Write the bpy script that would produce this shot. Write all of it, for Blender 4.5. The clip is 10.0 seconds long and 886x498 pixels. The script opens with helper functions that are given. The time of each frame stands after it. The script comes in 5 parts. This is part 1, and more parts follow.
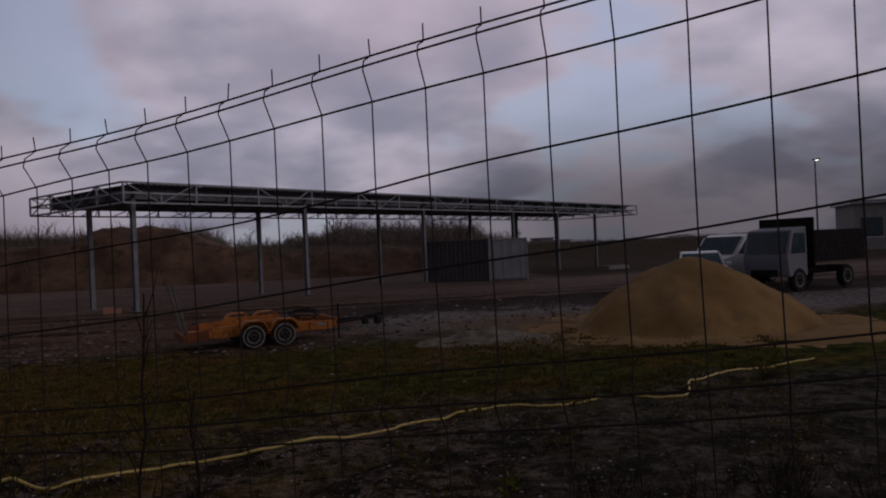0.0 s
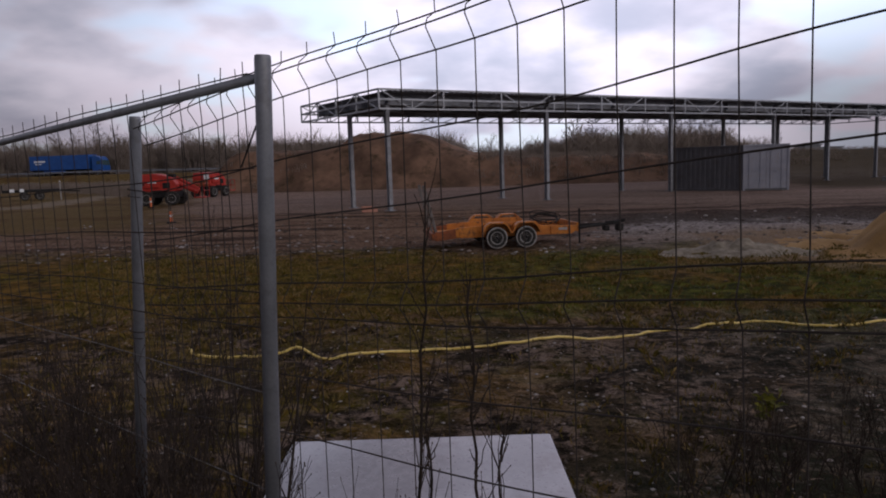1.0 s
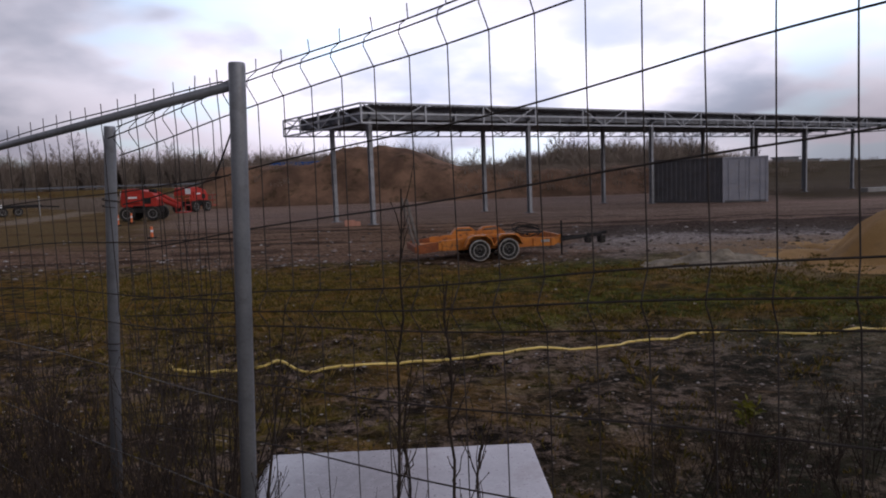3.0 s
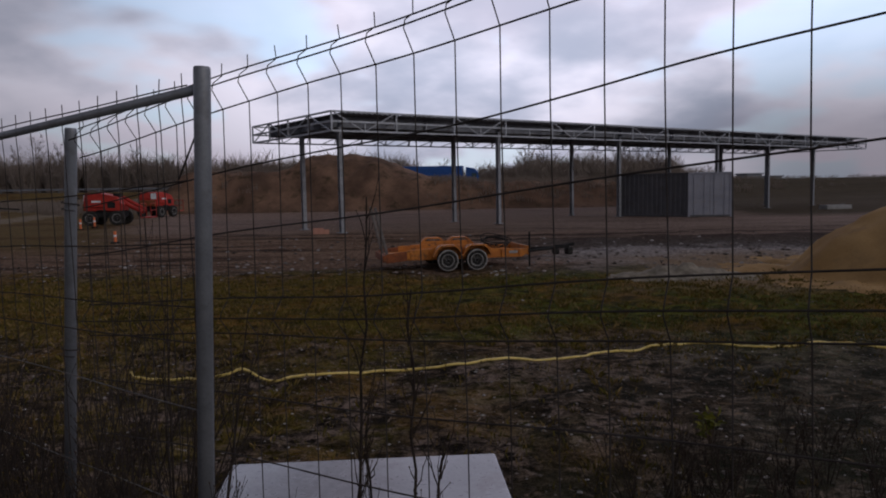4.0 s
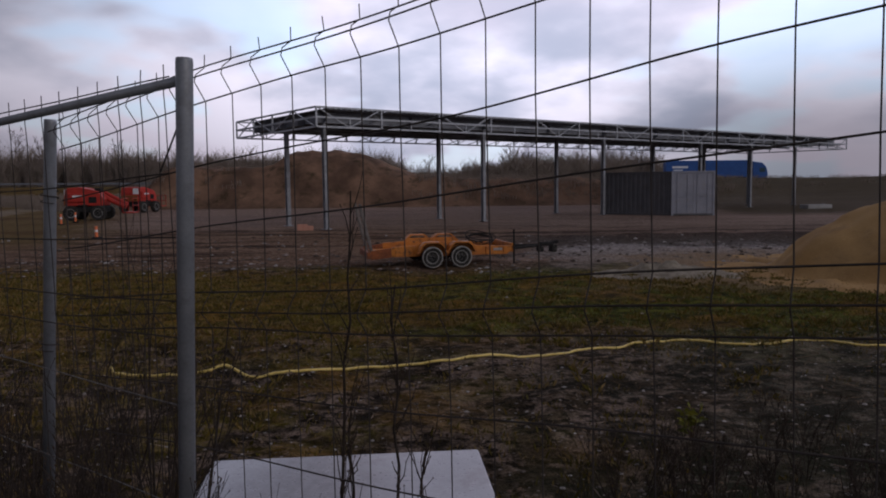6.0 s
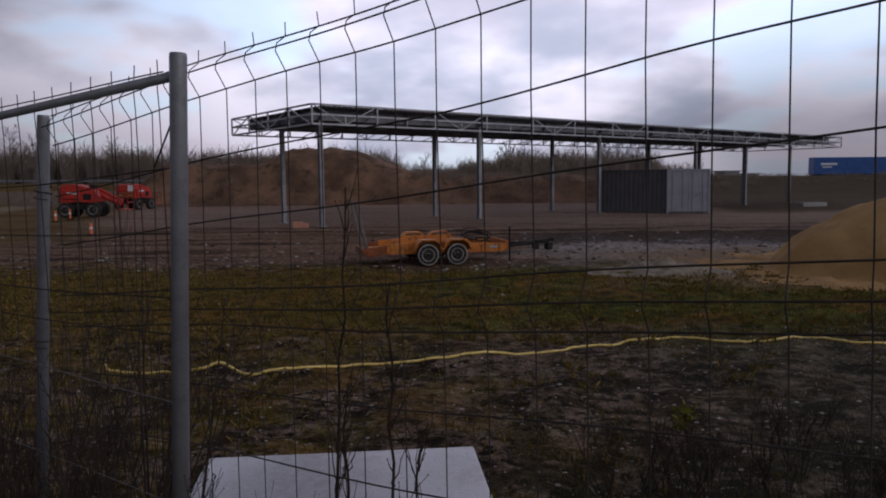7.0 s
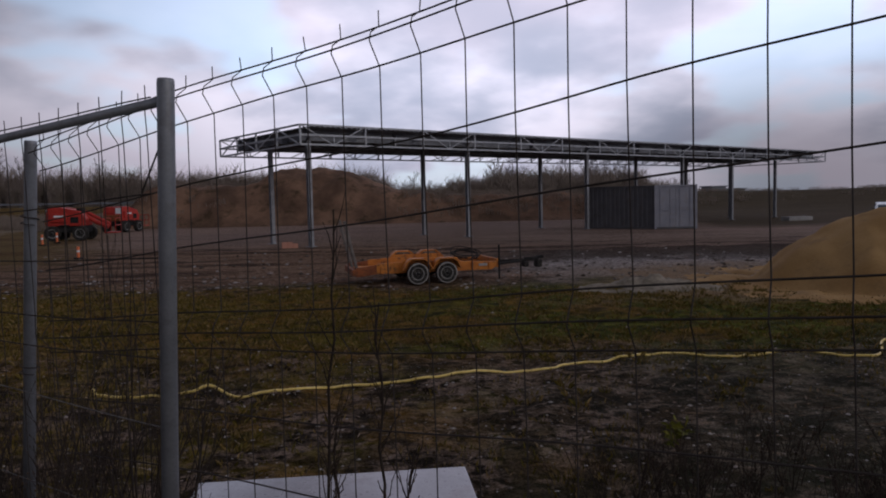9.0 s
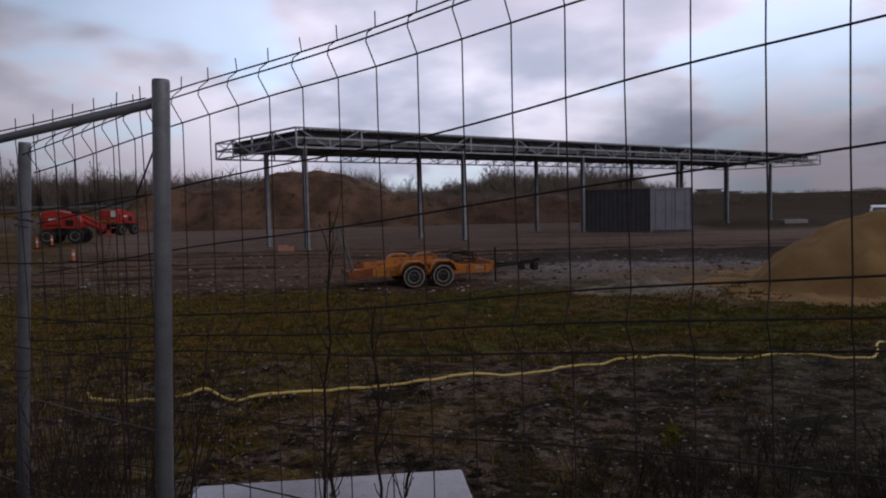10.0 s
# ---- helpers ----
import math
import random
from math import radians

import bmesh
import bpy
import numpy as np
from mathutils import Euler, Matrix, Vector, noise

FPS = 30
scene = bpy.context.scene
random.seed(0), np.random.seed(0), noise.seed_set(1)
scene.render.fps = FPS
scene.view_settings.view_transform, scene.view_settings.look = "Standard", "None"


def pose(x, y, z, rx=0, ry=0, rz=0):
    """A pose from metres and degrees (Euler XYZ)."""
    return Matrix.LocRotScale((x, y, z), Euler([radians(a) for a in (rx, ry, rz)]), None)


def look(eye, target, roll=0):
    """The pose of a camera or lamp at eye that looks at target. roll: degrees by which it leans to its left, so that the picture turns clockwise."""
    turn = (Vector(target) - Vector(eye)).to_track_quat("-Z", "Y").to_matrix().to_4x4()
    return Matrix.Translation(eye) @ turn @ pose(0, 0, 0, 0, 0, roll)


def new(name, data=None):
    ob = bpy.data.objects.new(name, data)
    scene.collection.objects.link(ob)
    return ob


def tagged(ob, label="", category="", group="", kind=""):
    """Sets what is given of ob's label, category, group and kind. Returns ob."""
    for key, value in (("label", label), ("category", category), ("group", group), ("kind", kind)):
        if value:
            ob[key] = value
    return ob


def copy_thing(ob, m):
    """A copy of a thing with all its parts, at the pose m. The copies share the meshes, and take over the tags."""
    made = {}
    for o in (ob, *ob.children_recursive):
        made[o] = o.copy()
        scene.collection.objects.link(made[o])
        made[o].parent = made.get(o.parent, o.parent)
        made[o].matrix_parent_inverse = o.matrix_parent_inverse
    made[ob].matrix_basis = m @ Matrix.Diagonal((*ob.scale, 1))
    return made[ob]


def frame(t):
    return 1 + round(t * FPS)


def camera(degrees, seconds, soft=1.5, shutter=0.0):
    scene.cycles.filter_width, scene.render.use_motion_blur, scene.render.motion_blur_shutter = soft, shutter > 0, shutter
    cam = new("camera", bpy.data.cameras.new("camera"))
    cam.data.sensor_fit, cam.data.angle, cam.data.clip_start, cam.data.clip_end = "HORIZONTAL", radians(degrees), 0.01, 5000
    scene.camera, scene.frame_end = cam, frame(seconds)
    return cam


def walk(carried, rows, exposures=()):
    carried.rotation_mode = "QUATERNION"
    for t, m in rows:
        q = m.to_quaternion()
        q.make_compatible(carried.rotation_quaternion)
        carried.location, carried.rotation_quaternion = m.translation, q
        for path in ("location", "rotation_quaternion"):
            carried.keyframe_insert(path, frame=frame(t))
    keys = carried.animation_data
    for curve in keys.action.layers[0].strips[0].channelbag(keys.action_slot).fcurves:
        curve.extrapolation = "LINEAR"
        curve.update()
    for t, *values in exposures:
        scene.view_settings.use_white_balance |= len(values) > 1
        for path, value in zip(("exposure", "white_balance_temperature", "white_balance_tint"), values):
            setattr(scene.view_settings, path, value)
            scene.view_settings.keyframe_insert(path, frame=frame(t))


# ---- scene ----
cam = camera(62.9, 10.0, soft=1.9)
PATH = [
    (0, (0.075, -0.039, 1.625), (0.492, 1.917, 1.626), -2.5),
    (0.1, (0.032, -0.046, 1.618), (0.202, 1.946, 1.541), -2.7),
    (0.2, (0.004, -0.037, 1.609), (0.005, 1.958, 1.476), -2.5),
    (0.3, (-0.013, -0.014, 1.605), (-0.148, 1.973, 1.421), -2.6),
    (0.4, (-0.024, -0.003, 1.597), (-0.255, 1.974, 1.398), -3.0),
    (0.5, (-0.031, -0.01, 1.59), (-0.306, 1.961, 1.389), -2.8),
    (1, (-0.026, -0.013, 1.585), (-0.262, 1.96, 1.354), -1.9),
    (1.5, (-0.021, -0.024, 1.571), (-0.259, 1.94, 1.278), -2.7),
    (2, (-0.019, -0.019, 1.565), (-0.255, 1.95, 1.306), -2.3),
    (2.2, (-0.019, -0.019, 1.565), (-0.217, 1.95, 1.321), -2.79),
    (3.3, (-0.001, -0.012, 1.563), (-0.18, 1.976, 1.389), -1.76),
    (3.5, (-0.001, -0.012, 1.563), (-0.137, 1.976, 1.399), -1.5),
    (4, (0.009, -0.015, 1.561), (-0.096, 1.975, 1.391), -1.1),
    (4.5, (0.009, -0.019, 1.56), (-0.075, 1.972, 1.389), -1.0),
    (5, (0.009, -0.017, 1.556), (-0.06, 1.974, 1.379), -0.8),
    (5.5, (0.009, -0.013, 1.555), (-0.056, 1.978, 1.379), -0.7),
    (7, (0.011, -0.004, 1.55), (-0.04, 1.986, 1.365), -0.6),
    (7.5, (0.01, -0.004, 1.551), (-0.029, 1.988, 1.37), -0.5),
    (8, (0.012, -0.006, 1.553), (-0.015, 1.987, 1.388), -0.7),
    (8.5, (0.015, -0.012, 1.557), (-0.014, 1.983, 1.413), -1.1),
    (9, (0.016, -0.015, 1.557), (-0.006, 1.98, 1.422), -1.3),
    (9.5, (0.014, -0.013, 1.557), (0.004, 1.983, 1.432), -1.3),
    (10, (0.014, -0.007, 1.553), (0.003, 1.989, 1.426), -1.3),
]
EXPOSURES = [
    (0.0, -1.28, 6500, 13), (0.2, -1.02, 6500, 12), (0.3, -0.72, 6500, 11), (0.4, -0.32, 6500, 9), (0.5, 0.02, 6500, 8), (1.0, 0.22, 6450, 8), (1.5, 0.64, 6450, 6), (2.2, 0.74, 6400, 6),
    (3.3, 0.36, 6350, 5), (3.5, 0.26, 6350, 5), (4.0, -0.15, 6250, 4), (5.0, 0.0, 6250, 5), (7.0, 0.0, 6250, 6), (8.0, 0.0, 6250, 5), (10.0, -0.18, 6250, 6),
]
walk(cam, [(t, look(eye, target, roll)) for t, eye, target, roll in PATH], EXPOSURES)


# ---- node helpers ----
def node(nt, kind, links=(), **values):
    n = nt.nodes.new(kind)
    for k, v in values.items():
        if k == "op":
            n.operation = v
        elif k == "blend":
            n.blend_type = v
    for socket, value in links:
        if isinstance(value, bpy.types.NodeSocket):
            nt.links.new(value, n.inputs[socket])
        else:
            n.inputs[socket].default_value = value
    return n


def mth(nt, op, a, b=0.0, clamp=False):
    n = node(nt, "ShaderNodeMath", [(0, a), (1, b)], op=op)
    n.use_clamp = clamp
    return n.outputs[0]


def ramp(nt, v, a, b, c=0.0, d=1.0):
    """Smooth step of v from a to b."""
    n = nt.nodes.new("ShaderNodeMapRange")
    n.interpolation_type = "SMOOTHSTEP"
    nt.links.new(v, n.inputs[0])
    for i, x in enumerate((a, b, c, d)):
        n.inputs[1 + i].default_value = x
    return n.outputs[0]


def mix(nt, f, a, b, blend="MIX"):
    n = nt.nodes.new("ShaderNodeMix")
    n.data_type, n.blend_type = "RGBA", blend
    for i, v in ((0, f), (6, a), (7, b)):
        if isinstance(v, bpy.types.NodeSocket):
            nt.links.new(v, n.inputs[i])
        else:
            n.inputs[i].default_value = (*v, 1) if isinstance(v, tuple) else v
    return n.outputs[2]


def noise_of(nt, vec, scale, detail=3.0, rough=0.55, kind="ShaderNodeTexNoise"):
    n = nt.nodes.new(kind)
    nt.links.new(vec, n.inputs["Vector"])
    n.inputs["Scale"].default_value = scale
    if kind == "ShaderNodeTexNoise":
        n.inputs["Detail"].default_value, n.inputs["Roughness"].default_value = detail, rough
    return n.outputs[0]


# ---- sky and sun: late, overcast, with a weak low sun behind the cloud ----
SUN_AZ, SUN_EL = 128.0, 16.0
world = bpy.data.worlds.new("world")
scene.world = world
world.use_nodes = True
wt = world.node_tree
bg = wt.nodes["Background"]
sky = wt.nodes.new("ShaderNodeTexSky")
sky.sky_type, sky.sun_disc = "NISHITA", False
sky.sun_elevation, sky.sun_rotation = radians(SUN_EL), radians(SUN_AZ)
gen = wt.nodes.new("ShaderNodeTexCoord").outputs["Generated"]
sep = wt.nodes.new("ShaderNodeSeparateXYZ")
wt.links.new(gen, sep.inputs[0])
up = mth(wt, "MAXIMUM", sep.outputs[2], 0.0)
# clouds lie on a flat layer, so they crowd towards the horizon
den = mth(wt, "ADD", up, 0.32)
flat = node(wt, "ShaderNodeCombineXYZ", [(0, mth(wt, "DIVIDE", sep.outputs[0], den)), (1, mth(wt, "DIVIDE", sep.outputs[1], den)), (2, 0.3)]).outputs[0]
big = noise_of(wt, flat, 1.15, 4.0, 0.5)
fine = noise_of(wt, flat, 3.4, 5.0, 0.5)
tone = mth(wt, "ADD", mth(wt, "MULTIPLY", big, 0.7), mth(wt, "MULTIPLY", fine, 0.3))
cloud = mix(wt, ramp(wt, tone, 0.38, 0.60), (0.44, 0.45, 0.585), (1.00, 0.905, 1.065))
pink = ramp(wt, noise_of(wt, flat, 0.9, 2.0), 0.45, 0.65)
cloud = mix(wt, mth(wt, "MULTIPLY", pink, 0.45), cloud, (0.86, 0.70, 0.84))
blue = ramp(wt, noise_of(wt, flat, 1.7, 3.0, 0.55), 0.52, 0.64)
clear = mix(wt, 0.93, sky.outputs[0], (0.56, 0.65, 0.90))
cloud = mix(wt, mth(wt, "MULTIPLY", blue, 0.7), cloud, clear)
# a little duller overhead and towards the east, and low down
fade = mth(wt, "MULTIPLY", ramp(wt, sep.outputs[2], 0.30, 0.85, 1.0, 0.21), ramp(wt, sep.outputs[0], -0.66, -0.05, 0.38, 1.0))
fade = mth(wt, "MULTIPLY", fade, ramp(wt, sep.outputs[1], -0.6, 0.5, 0.50, 1.0))
hor = ramp(wt, sep.outputs[2], 0.0, 0.17, 0.62, 1.0)
# a dull bank of cloud low in the east
east = mth(wt, "MULTIPLY", ramp(wt, sep.outputs[0], 0.05, 0.42), ramp(wt, sep.outputs[2], 0.24, 0.05))
hor = mth(wt, "MULTIPLY", hor, mth(wt, "SUBTRACT", 1.0, mth(wt, "MULTIPLY", east, 0.62)))
col = mix(wt, 1.0, cloud, node(wt, "ShaderNodeCombineXYZ", [(0, mth(wt, "MULTIPLY", fade, hor)), (1, mth(wt, "MULTIPLY", fade, hor)), (2, mth(wt, "MULTIPLY", fade, hor))]).outputs[0], "MULTIPLY")
wt.links.new(col, bg.inputs[0])
bg.inputs[1].default_value = 1.28

sun_data = bpy.data.lights.new("sun", "SUN")
sun_data.energy, sun_data.angle, sun_data.color = 0.45, radians(30), (1.0, 0.88, 0.80)
sun = new("sun", sun_data)
sun.matrix_world = look((0, 0, 30), (-30 * math.sin(radians(SUN_AZ)), -30 * math.cos(radians(SUN_AZ)), 30 - 30 * math.tan(radians(SUN_EL + 8))))


# ---- materials ----
def surface(name, a, b, scale=6.0, rough=0.7, metal=0.0, bump=0.15, fine=60.0, dirt=None, dirt_amount=0.4):
    m = bpy.data.materials.new(name)
    m.use_nodes = True
    nt = m.node_tree
    bsdf = nt.nodes["Principled BSDF"]
    co = nt.nodes.new("ShaderNodeTexCoord").outputs["Object"]
    n1, n2 = noise_of(nt, co, scale, 4.0), noise_of(nt, co, fine, 3.0)
    c = mix(nt, ramp(nt, n1, 0.35, 0.65), a, b)
    c = mix(nt, mth(nt, "MULTIPLY", n2, 0.35), c, tuple(x * 0.55 for x in a))
    if dirt:
        c = mix(nt, mth(nt, "MULTIPLY", ramp(nt, noise_of(nt, co, scale * 2.3, 6.0, 0.65), 0.5, 0.68), dirt_amount), c, dirt)
    nt.links.new(c, bsdf.inputs["Base Color"])
    nt.links.new(ramp(nt, n2, 0.2, 0.8, max(rough - 0.12, 0.05), min(rough + 0.12, 1.0)), bsdf.inputs["Roughness"])
    bsdf.inputs["Metallic"].default_value = metal
    bsdf.inputs["Specular IOR Level"].default_value = 0.08 if rough > 0.8 else 0.45
    if bump:
        bp = node(nt, "ShaderNodeBump", [("Height", n2), ("Strength", bump), ("Distance", 0.01)])
        nt.links.new(bp.outputs[0], bsdf.inputs["Normal"])
    return m


def islands(name, cols, rough=0.8):
    """A surface whose loose pieces differ in colour."""
    m = bpy.data.materials.new(name)
    m.use_nodes = True
    nt = m.node_tree
    rnd = nt.nodes.new("ShaderNodeNewGeometry").outputs["Random Per Island"]
    cr = nt.nodes.new("ShaderNodeValToRGB")
    nt.links.new(rnd, cr.inputs[0])
    e = cr.color_ramp.elements
    while len(e) < len(cols):
        e.new(0.5)
    for i, c in enumerate(cols):
        e[i].position, e[i].color = i / (len(cols) - 1), (*c, 1)
    b = nt.nodes["Principled BSDF"]
    nt.links.new(cr.outputs[0], b.inputs["Base Color"])
    b.inputs["Roughness"].default_value = rough
    b.inputs["Specular IOR Level"].default_value = 0.1
    return m


GALV = surface("galvanised_steel", (0.235, 0.245, 0.265), (0.285, 0.295, 0.315), 9, 0.5, 0.45, 0.05, 120, (0.13, 0.12, 0.12), 0.3)
WIRE = surface("weathered_wire", (0.048, 0.040, 0.036), (0.068, 0.058, 0.053), 20, 0.85, 0.0, 0.0, 200, (0.04, 0.028, 0.02), 0.5)
OLD_WIRE = surface("bare_old_wire", (0.11, 0.10, 0.098), (0.19, 0.18, 0.175), 14, 0.7, 0.2, 0.0, 200, (0.05, 0.035, 0.028), 0.8)
FRAME = surface("pale_steel_frame", (0.34, 0.355, 0.385), (0.44, 0.455, 0.485), 3, 0.5, 0.3, 0.03, 40, (0.22, 0.20, 0.19), 0.35)
COLUMN = surface("grey_column_paint", (0.21, 0.215, 0.235), (0.28, 0.285, 0.305), 3, 0.55, 0.2, 0.03, 40, (0.10, 0.08, 0.07), 0.4)
GRAVEL = surface("pale_chippings", (0.20, 0.170, 0.13), (0.32, 0.275, 0.215), 6, 0.95, 0.0, 0.8, 40, (0.08, 0.07, 0.05), 0.5)
BEAM = surface("primed_dark_steel", (0.20, 0.21, 0.235), (0.26, 0.27, 0.295), 2, 0.6, 0.3, 0.05, 30, (0.06, 0.04, 0.03), 0.4)
DECK = surface("roof_deck_sheet", (0.25, 0.258, 0.28), (0.32, 0.328, 0.35), 1.5, 0.55, 0.4, 0.05, 30)
ORANGE = surface("orange_paint", (0.44, 0.135, 0.012), (0.58, 0.20, 0.020), 4, 0.6, 0.0, 0.10, 60, (0.11, 0.045, 0.016), 0.85)
RED = surface("red_paint", (0.34, 0.016, 0.009), (0.44, 0.026, 0.012), 3, 0.68, 0.0, 0.03, 40, (0.20, 0.03, 0.02), 0.3)
RUBBER = surface("tyre_rubber", (0.02, 0.02, 0.02), (0.04, 0.037, 0.034), 9, 0.85, 0.0, 0.3, 80, (0.16, 0.14, 0.12), 0.6)
SIDEWALL = surface("muddy_sidewall", (0.27, 0.255, 0.24), (0.44, 0.415, 0.39), 9, 0.9, 0.0, 0.3, 80, (0.10, 0.08, 0.07), 0.5)
RUST = surface("rusty_orange_steel", (0.16, 0.045, 0.016), (0.30, 0.085, 0.022), 7, 0.8, 0.0, 0.2, 60, (0.05, 0.025, 0.015), 0.7)
RIM = surface("dull_rim", (0.22, 0.21, 0.205), (0.34, 0.325, 0.315), 8, 0.6, 0.3, 0.1, 60, (0.08, 0.06, 0.05), 0.5)
BLACK = surface("black_plastic", (0.018, 0.017, 0.017), (0.034, 0.032, 0.032), 8, 0.88, 0.0, 0.1, 80)
# container greys: shade is put into the dark one, light into the pale one
CONT_DARK = surface("shaded_dark_grey", (0.090, 0.088, 0.094), (0.115, 0.112, 0.118), 1.5, 0.6, 0.1, 0.08, 30, (0.06, 0.045, 0.035), 0.4)
CONT_PALE = surface("lit_pale_grey", (0.24, 0.245, 0.285), (0.29, 0.295, 0.335), 1.5, 0.6, 0.1, 0.06, 30, (0.22, 0.19, 0.17), 0.35)
HOSE = surface("yellow_hose_plastic", (0.70, 0.51, 0.12), (0.82, 0.62, 0.19), 7, 0.5, 0.0, 0.1, 90, (0.25, 0.17, 0.06), 0.5)
EARTH = surface("bare_brown_earth", (0.105, 0.064, 0.044), (0.235, 0.140, 0.092), 0.35, 0.95, 0.0, 1.0, 3.0, (0.060, 0.042, 0.024), 0.9)
SAND = surface("damp_building_sand", (0.32, 0.190, 0.075), (0.41, 0.255, 0.108), 0.8, 0.95, 0.0, 0.7, 22.0, (0.20, 0.128, 0.065), 0.5)
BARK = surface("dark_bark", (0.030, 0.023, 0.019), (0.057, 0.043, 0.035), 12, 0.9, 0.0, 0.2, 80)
# far trees' bark, lightened to grey so the colour carries the distance haze
HAZY_BARK = surface("hazed_far_bark", (0.17, 0.145, 0.145), (0.24, 0.205, 0.20), 2, 0.9, 0.0, 0.0, 20)
WHITE = surface("white_vehicle_paint", (0.72, 0.74, 0.77), (0.80, 0.81, 0.83), 2, 0.3, 0.0, 0.0, 30, (0.45, 0.42, 0.40), 0.3)
BLUE = surface("blue_tarpaulin", (0.012, 0.070, 0.27), (0.02, 0.095, 0.34), 1.2, 0.5, 0.0, 0.05, 12)
GLASS = surface("tinted_glass", (0.03, 0.06, 0.075), (0.05, 0.085, 0.10), 3, 0.06, 0.0, 0.0, 30)
CONCRETE = surface("pale_concrete", (0.30, 0.29, 0.28), (0.38, 0.37, 0.36), 2, 0.9, 0.0, 0.1, 40, (0.2, 0.18, 0.16), 0.4)
ASPHALT = surface("asphalt", (0.045, 0.045, 0.047), (0.06, 0.06, 0.06), 1, 0.9, 0.0, 0.1, 40)
MARK_ORANGE = surface("orange_marker_plastic", (0.75, 0.17, 0.05), (0.82, 0.22, 0.08), 9, 0.5, 0.0, 0.0, 60)
WOOD = surface("grey_weathered_timber", (0.15, 0.13, 0.12), (0.22, 0.195, 0.18), 6, 0.85, 0.0, 0.2, 60)
GRASS = islands("dry_and_mossy_grass", [(0.055, 0.048, 0.008), (0.095, 0.076, 0.012), (0.150, 0.100, 0.024), (0.22, 0.15, 0.066), (0.068, 0.062, 0.010)], 0.85)
STONES = islands("loose_stones", [(0.06, 0.045, 0.036), (0.10, 0.08, 0.068), (0.15, 0.13, 0.115), (0.40, 0.37, 0.35), (0.16, 0.10, 0.072)], 0.9)
LITTER = islands("dead_leaves_and_stalks", [(0.08, 0.05, 0.03), (0.14, 0.095, 0.06), (0.22, 0.155, 0.105), (0.05, 0.034, 0.024), (0.30, 0.23, 0.18)], 0.85)
# brown twigs, paled because distance haze is put into their colours
SCRUB = islands("hazed_brown_scrub_twigs", [(0.190, 0.152, 0.128), (0.240, 0.192, 0.162), (0.290, 0.238, 0.202), (0.175, 0.152, 0.110)], 0.9)
BUD = surface("brown_buds", (0.06, 0.035, 0.02), (0.09, 0.055, 0.03), 30, 0.8, 0.0, 0.0, 100)
LEAF = islands("yellow_green_leaves", [(0.07, 0.075, 0.006), (0.12, 0.11, 0.010), (0.04, 0.05, 0.006)], 0.6)
LAMP = bpy.data.materials.new("lamp_glow")
LAMP.use_nodes = True
LAMP.node_tree.nodes["Principled BSDF"].inputs["Emission Color"].default_value = (1, 0.93, 0.8, 1)
LAMP.node_tree.nodes["Principled BSDF"].inputs["Emission Strength"].default_value = 6.0


def box_material():
    """Coated sheet with some grime; the lid's uneven reflection is painted as a broad darker patch."""
    m = surface("white_coated_sheet", (0.34, 0.335, 0.37), (0.44, 0.435, 0.475), 1.3, 0.35, 0.0, 0.04, 40, (0.22, 0.19, 0.20), 0.5)
    nt = m.node_tree
    b = nt.nodes["Principled BSDF"]
    old = b.inputs["Base Color"].links[0].from_socket
    co = nt.nodes.new("ShaderNodeTexCoord").outputs["Object"]
    sp = nt.nodes.new("ShaderNodeSeparateXYZ")
    nt.links.new(co, sp.inputs[0])
    wob = mth(nt, "MULTIPLY", mth(nt, "SUBTRACT", noise_of(nt, co, 2.6, 4.0), 0.5), 0.5)
    dx = mth(nt, "MULTIPLY", mth(nt, "ADD", sp.outputs[0], 0.14), 1.8)
    dy = mth(nt, "MULTIPLY", mth(nt, "ADD", sp.outputs[1], -0.12), 0.9)
    r = mth(nt, "ADD", mth(nt, "SQRT", mth(nt, "ADD", mth(nt, "MULTIPLY", dx, dx), mth(nt, "MULTIPLY", dy, dy))), wob)
    # duller part of the lid's gloss, mixed into the base colour
    nt.links.new(mix(nt, ramp(nt, r, 0.95, 0.15, 0.0, 0.8), old, (0.110, 0.094, 0.104)), b.inputs["Base Color"])
    return m


PALE_BOX = box_material()


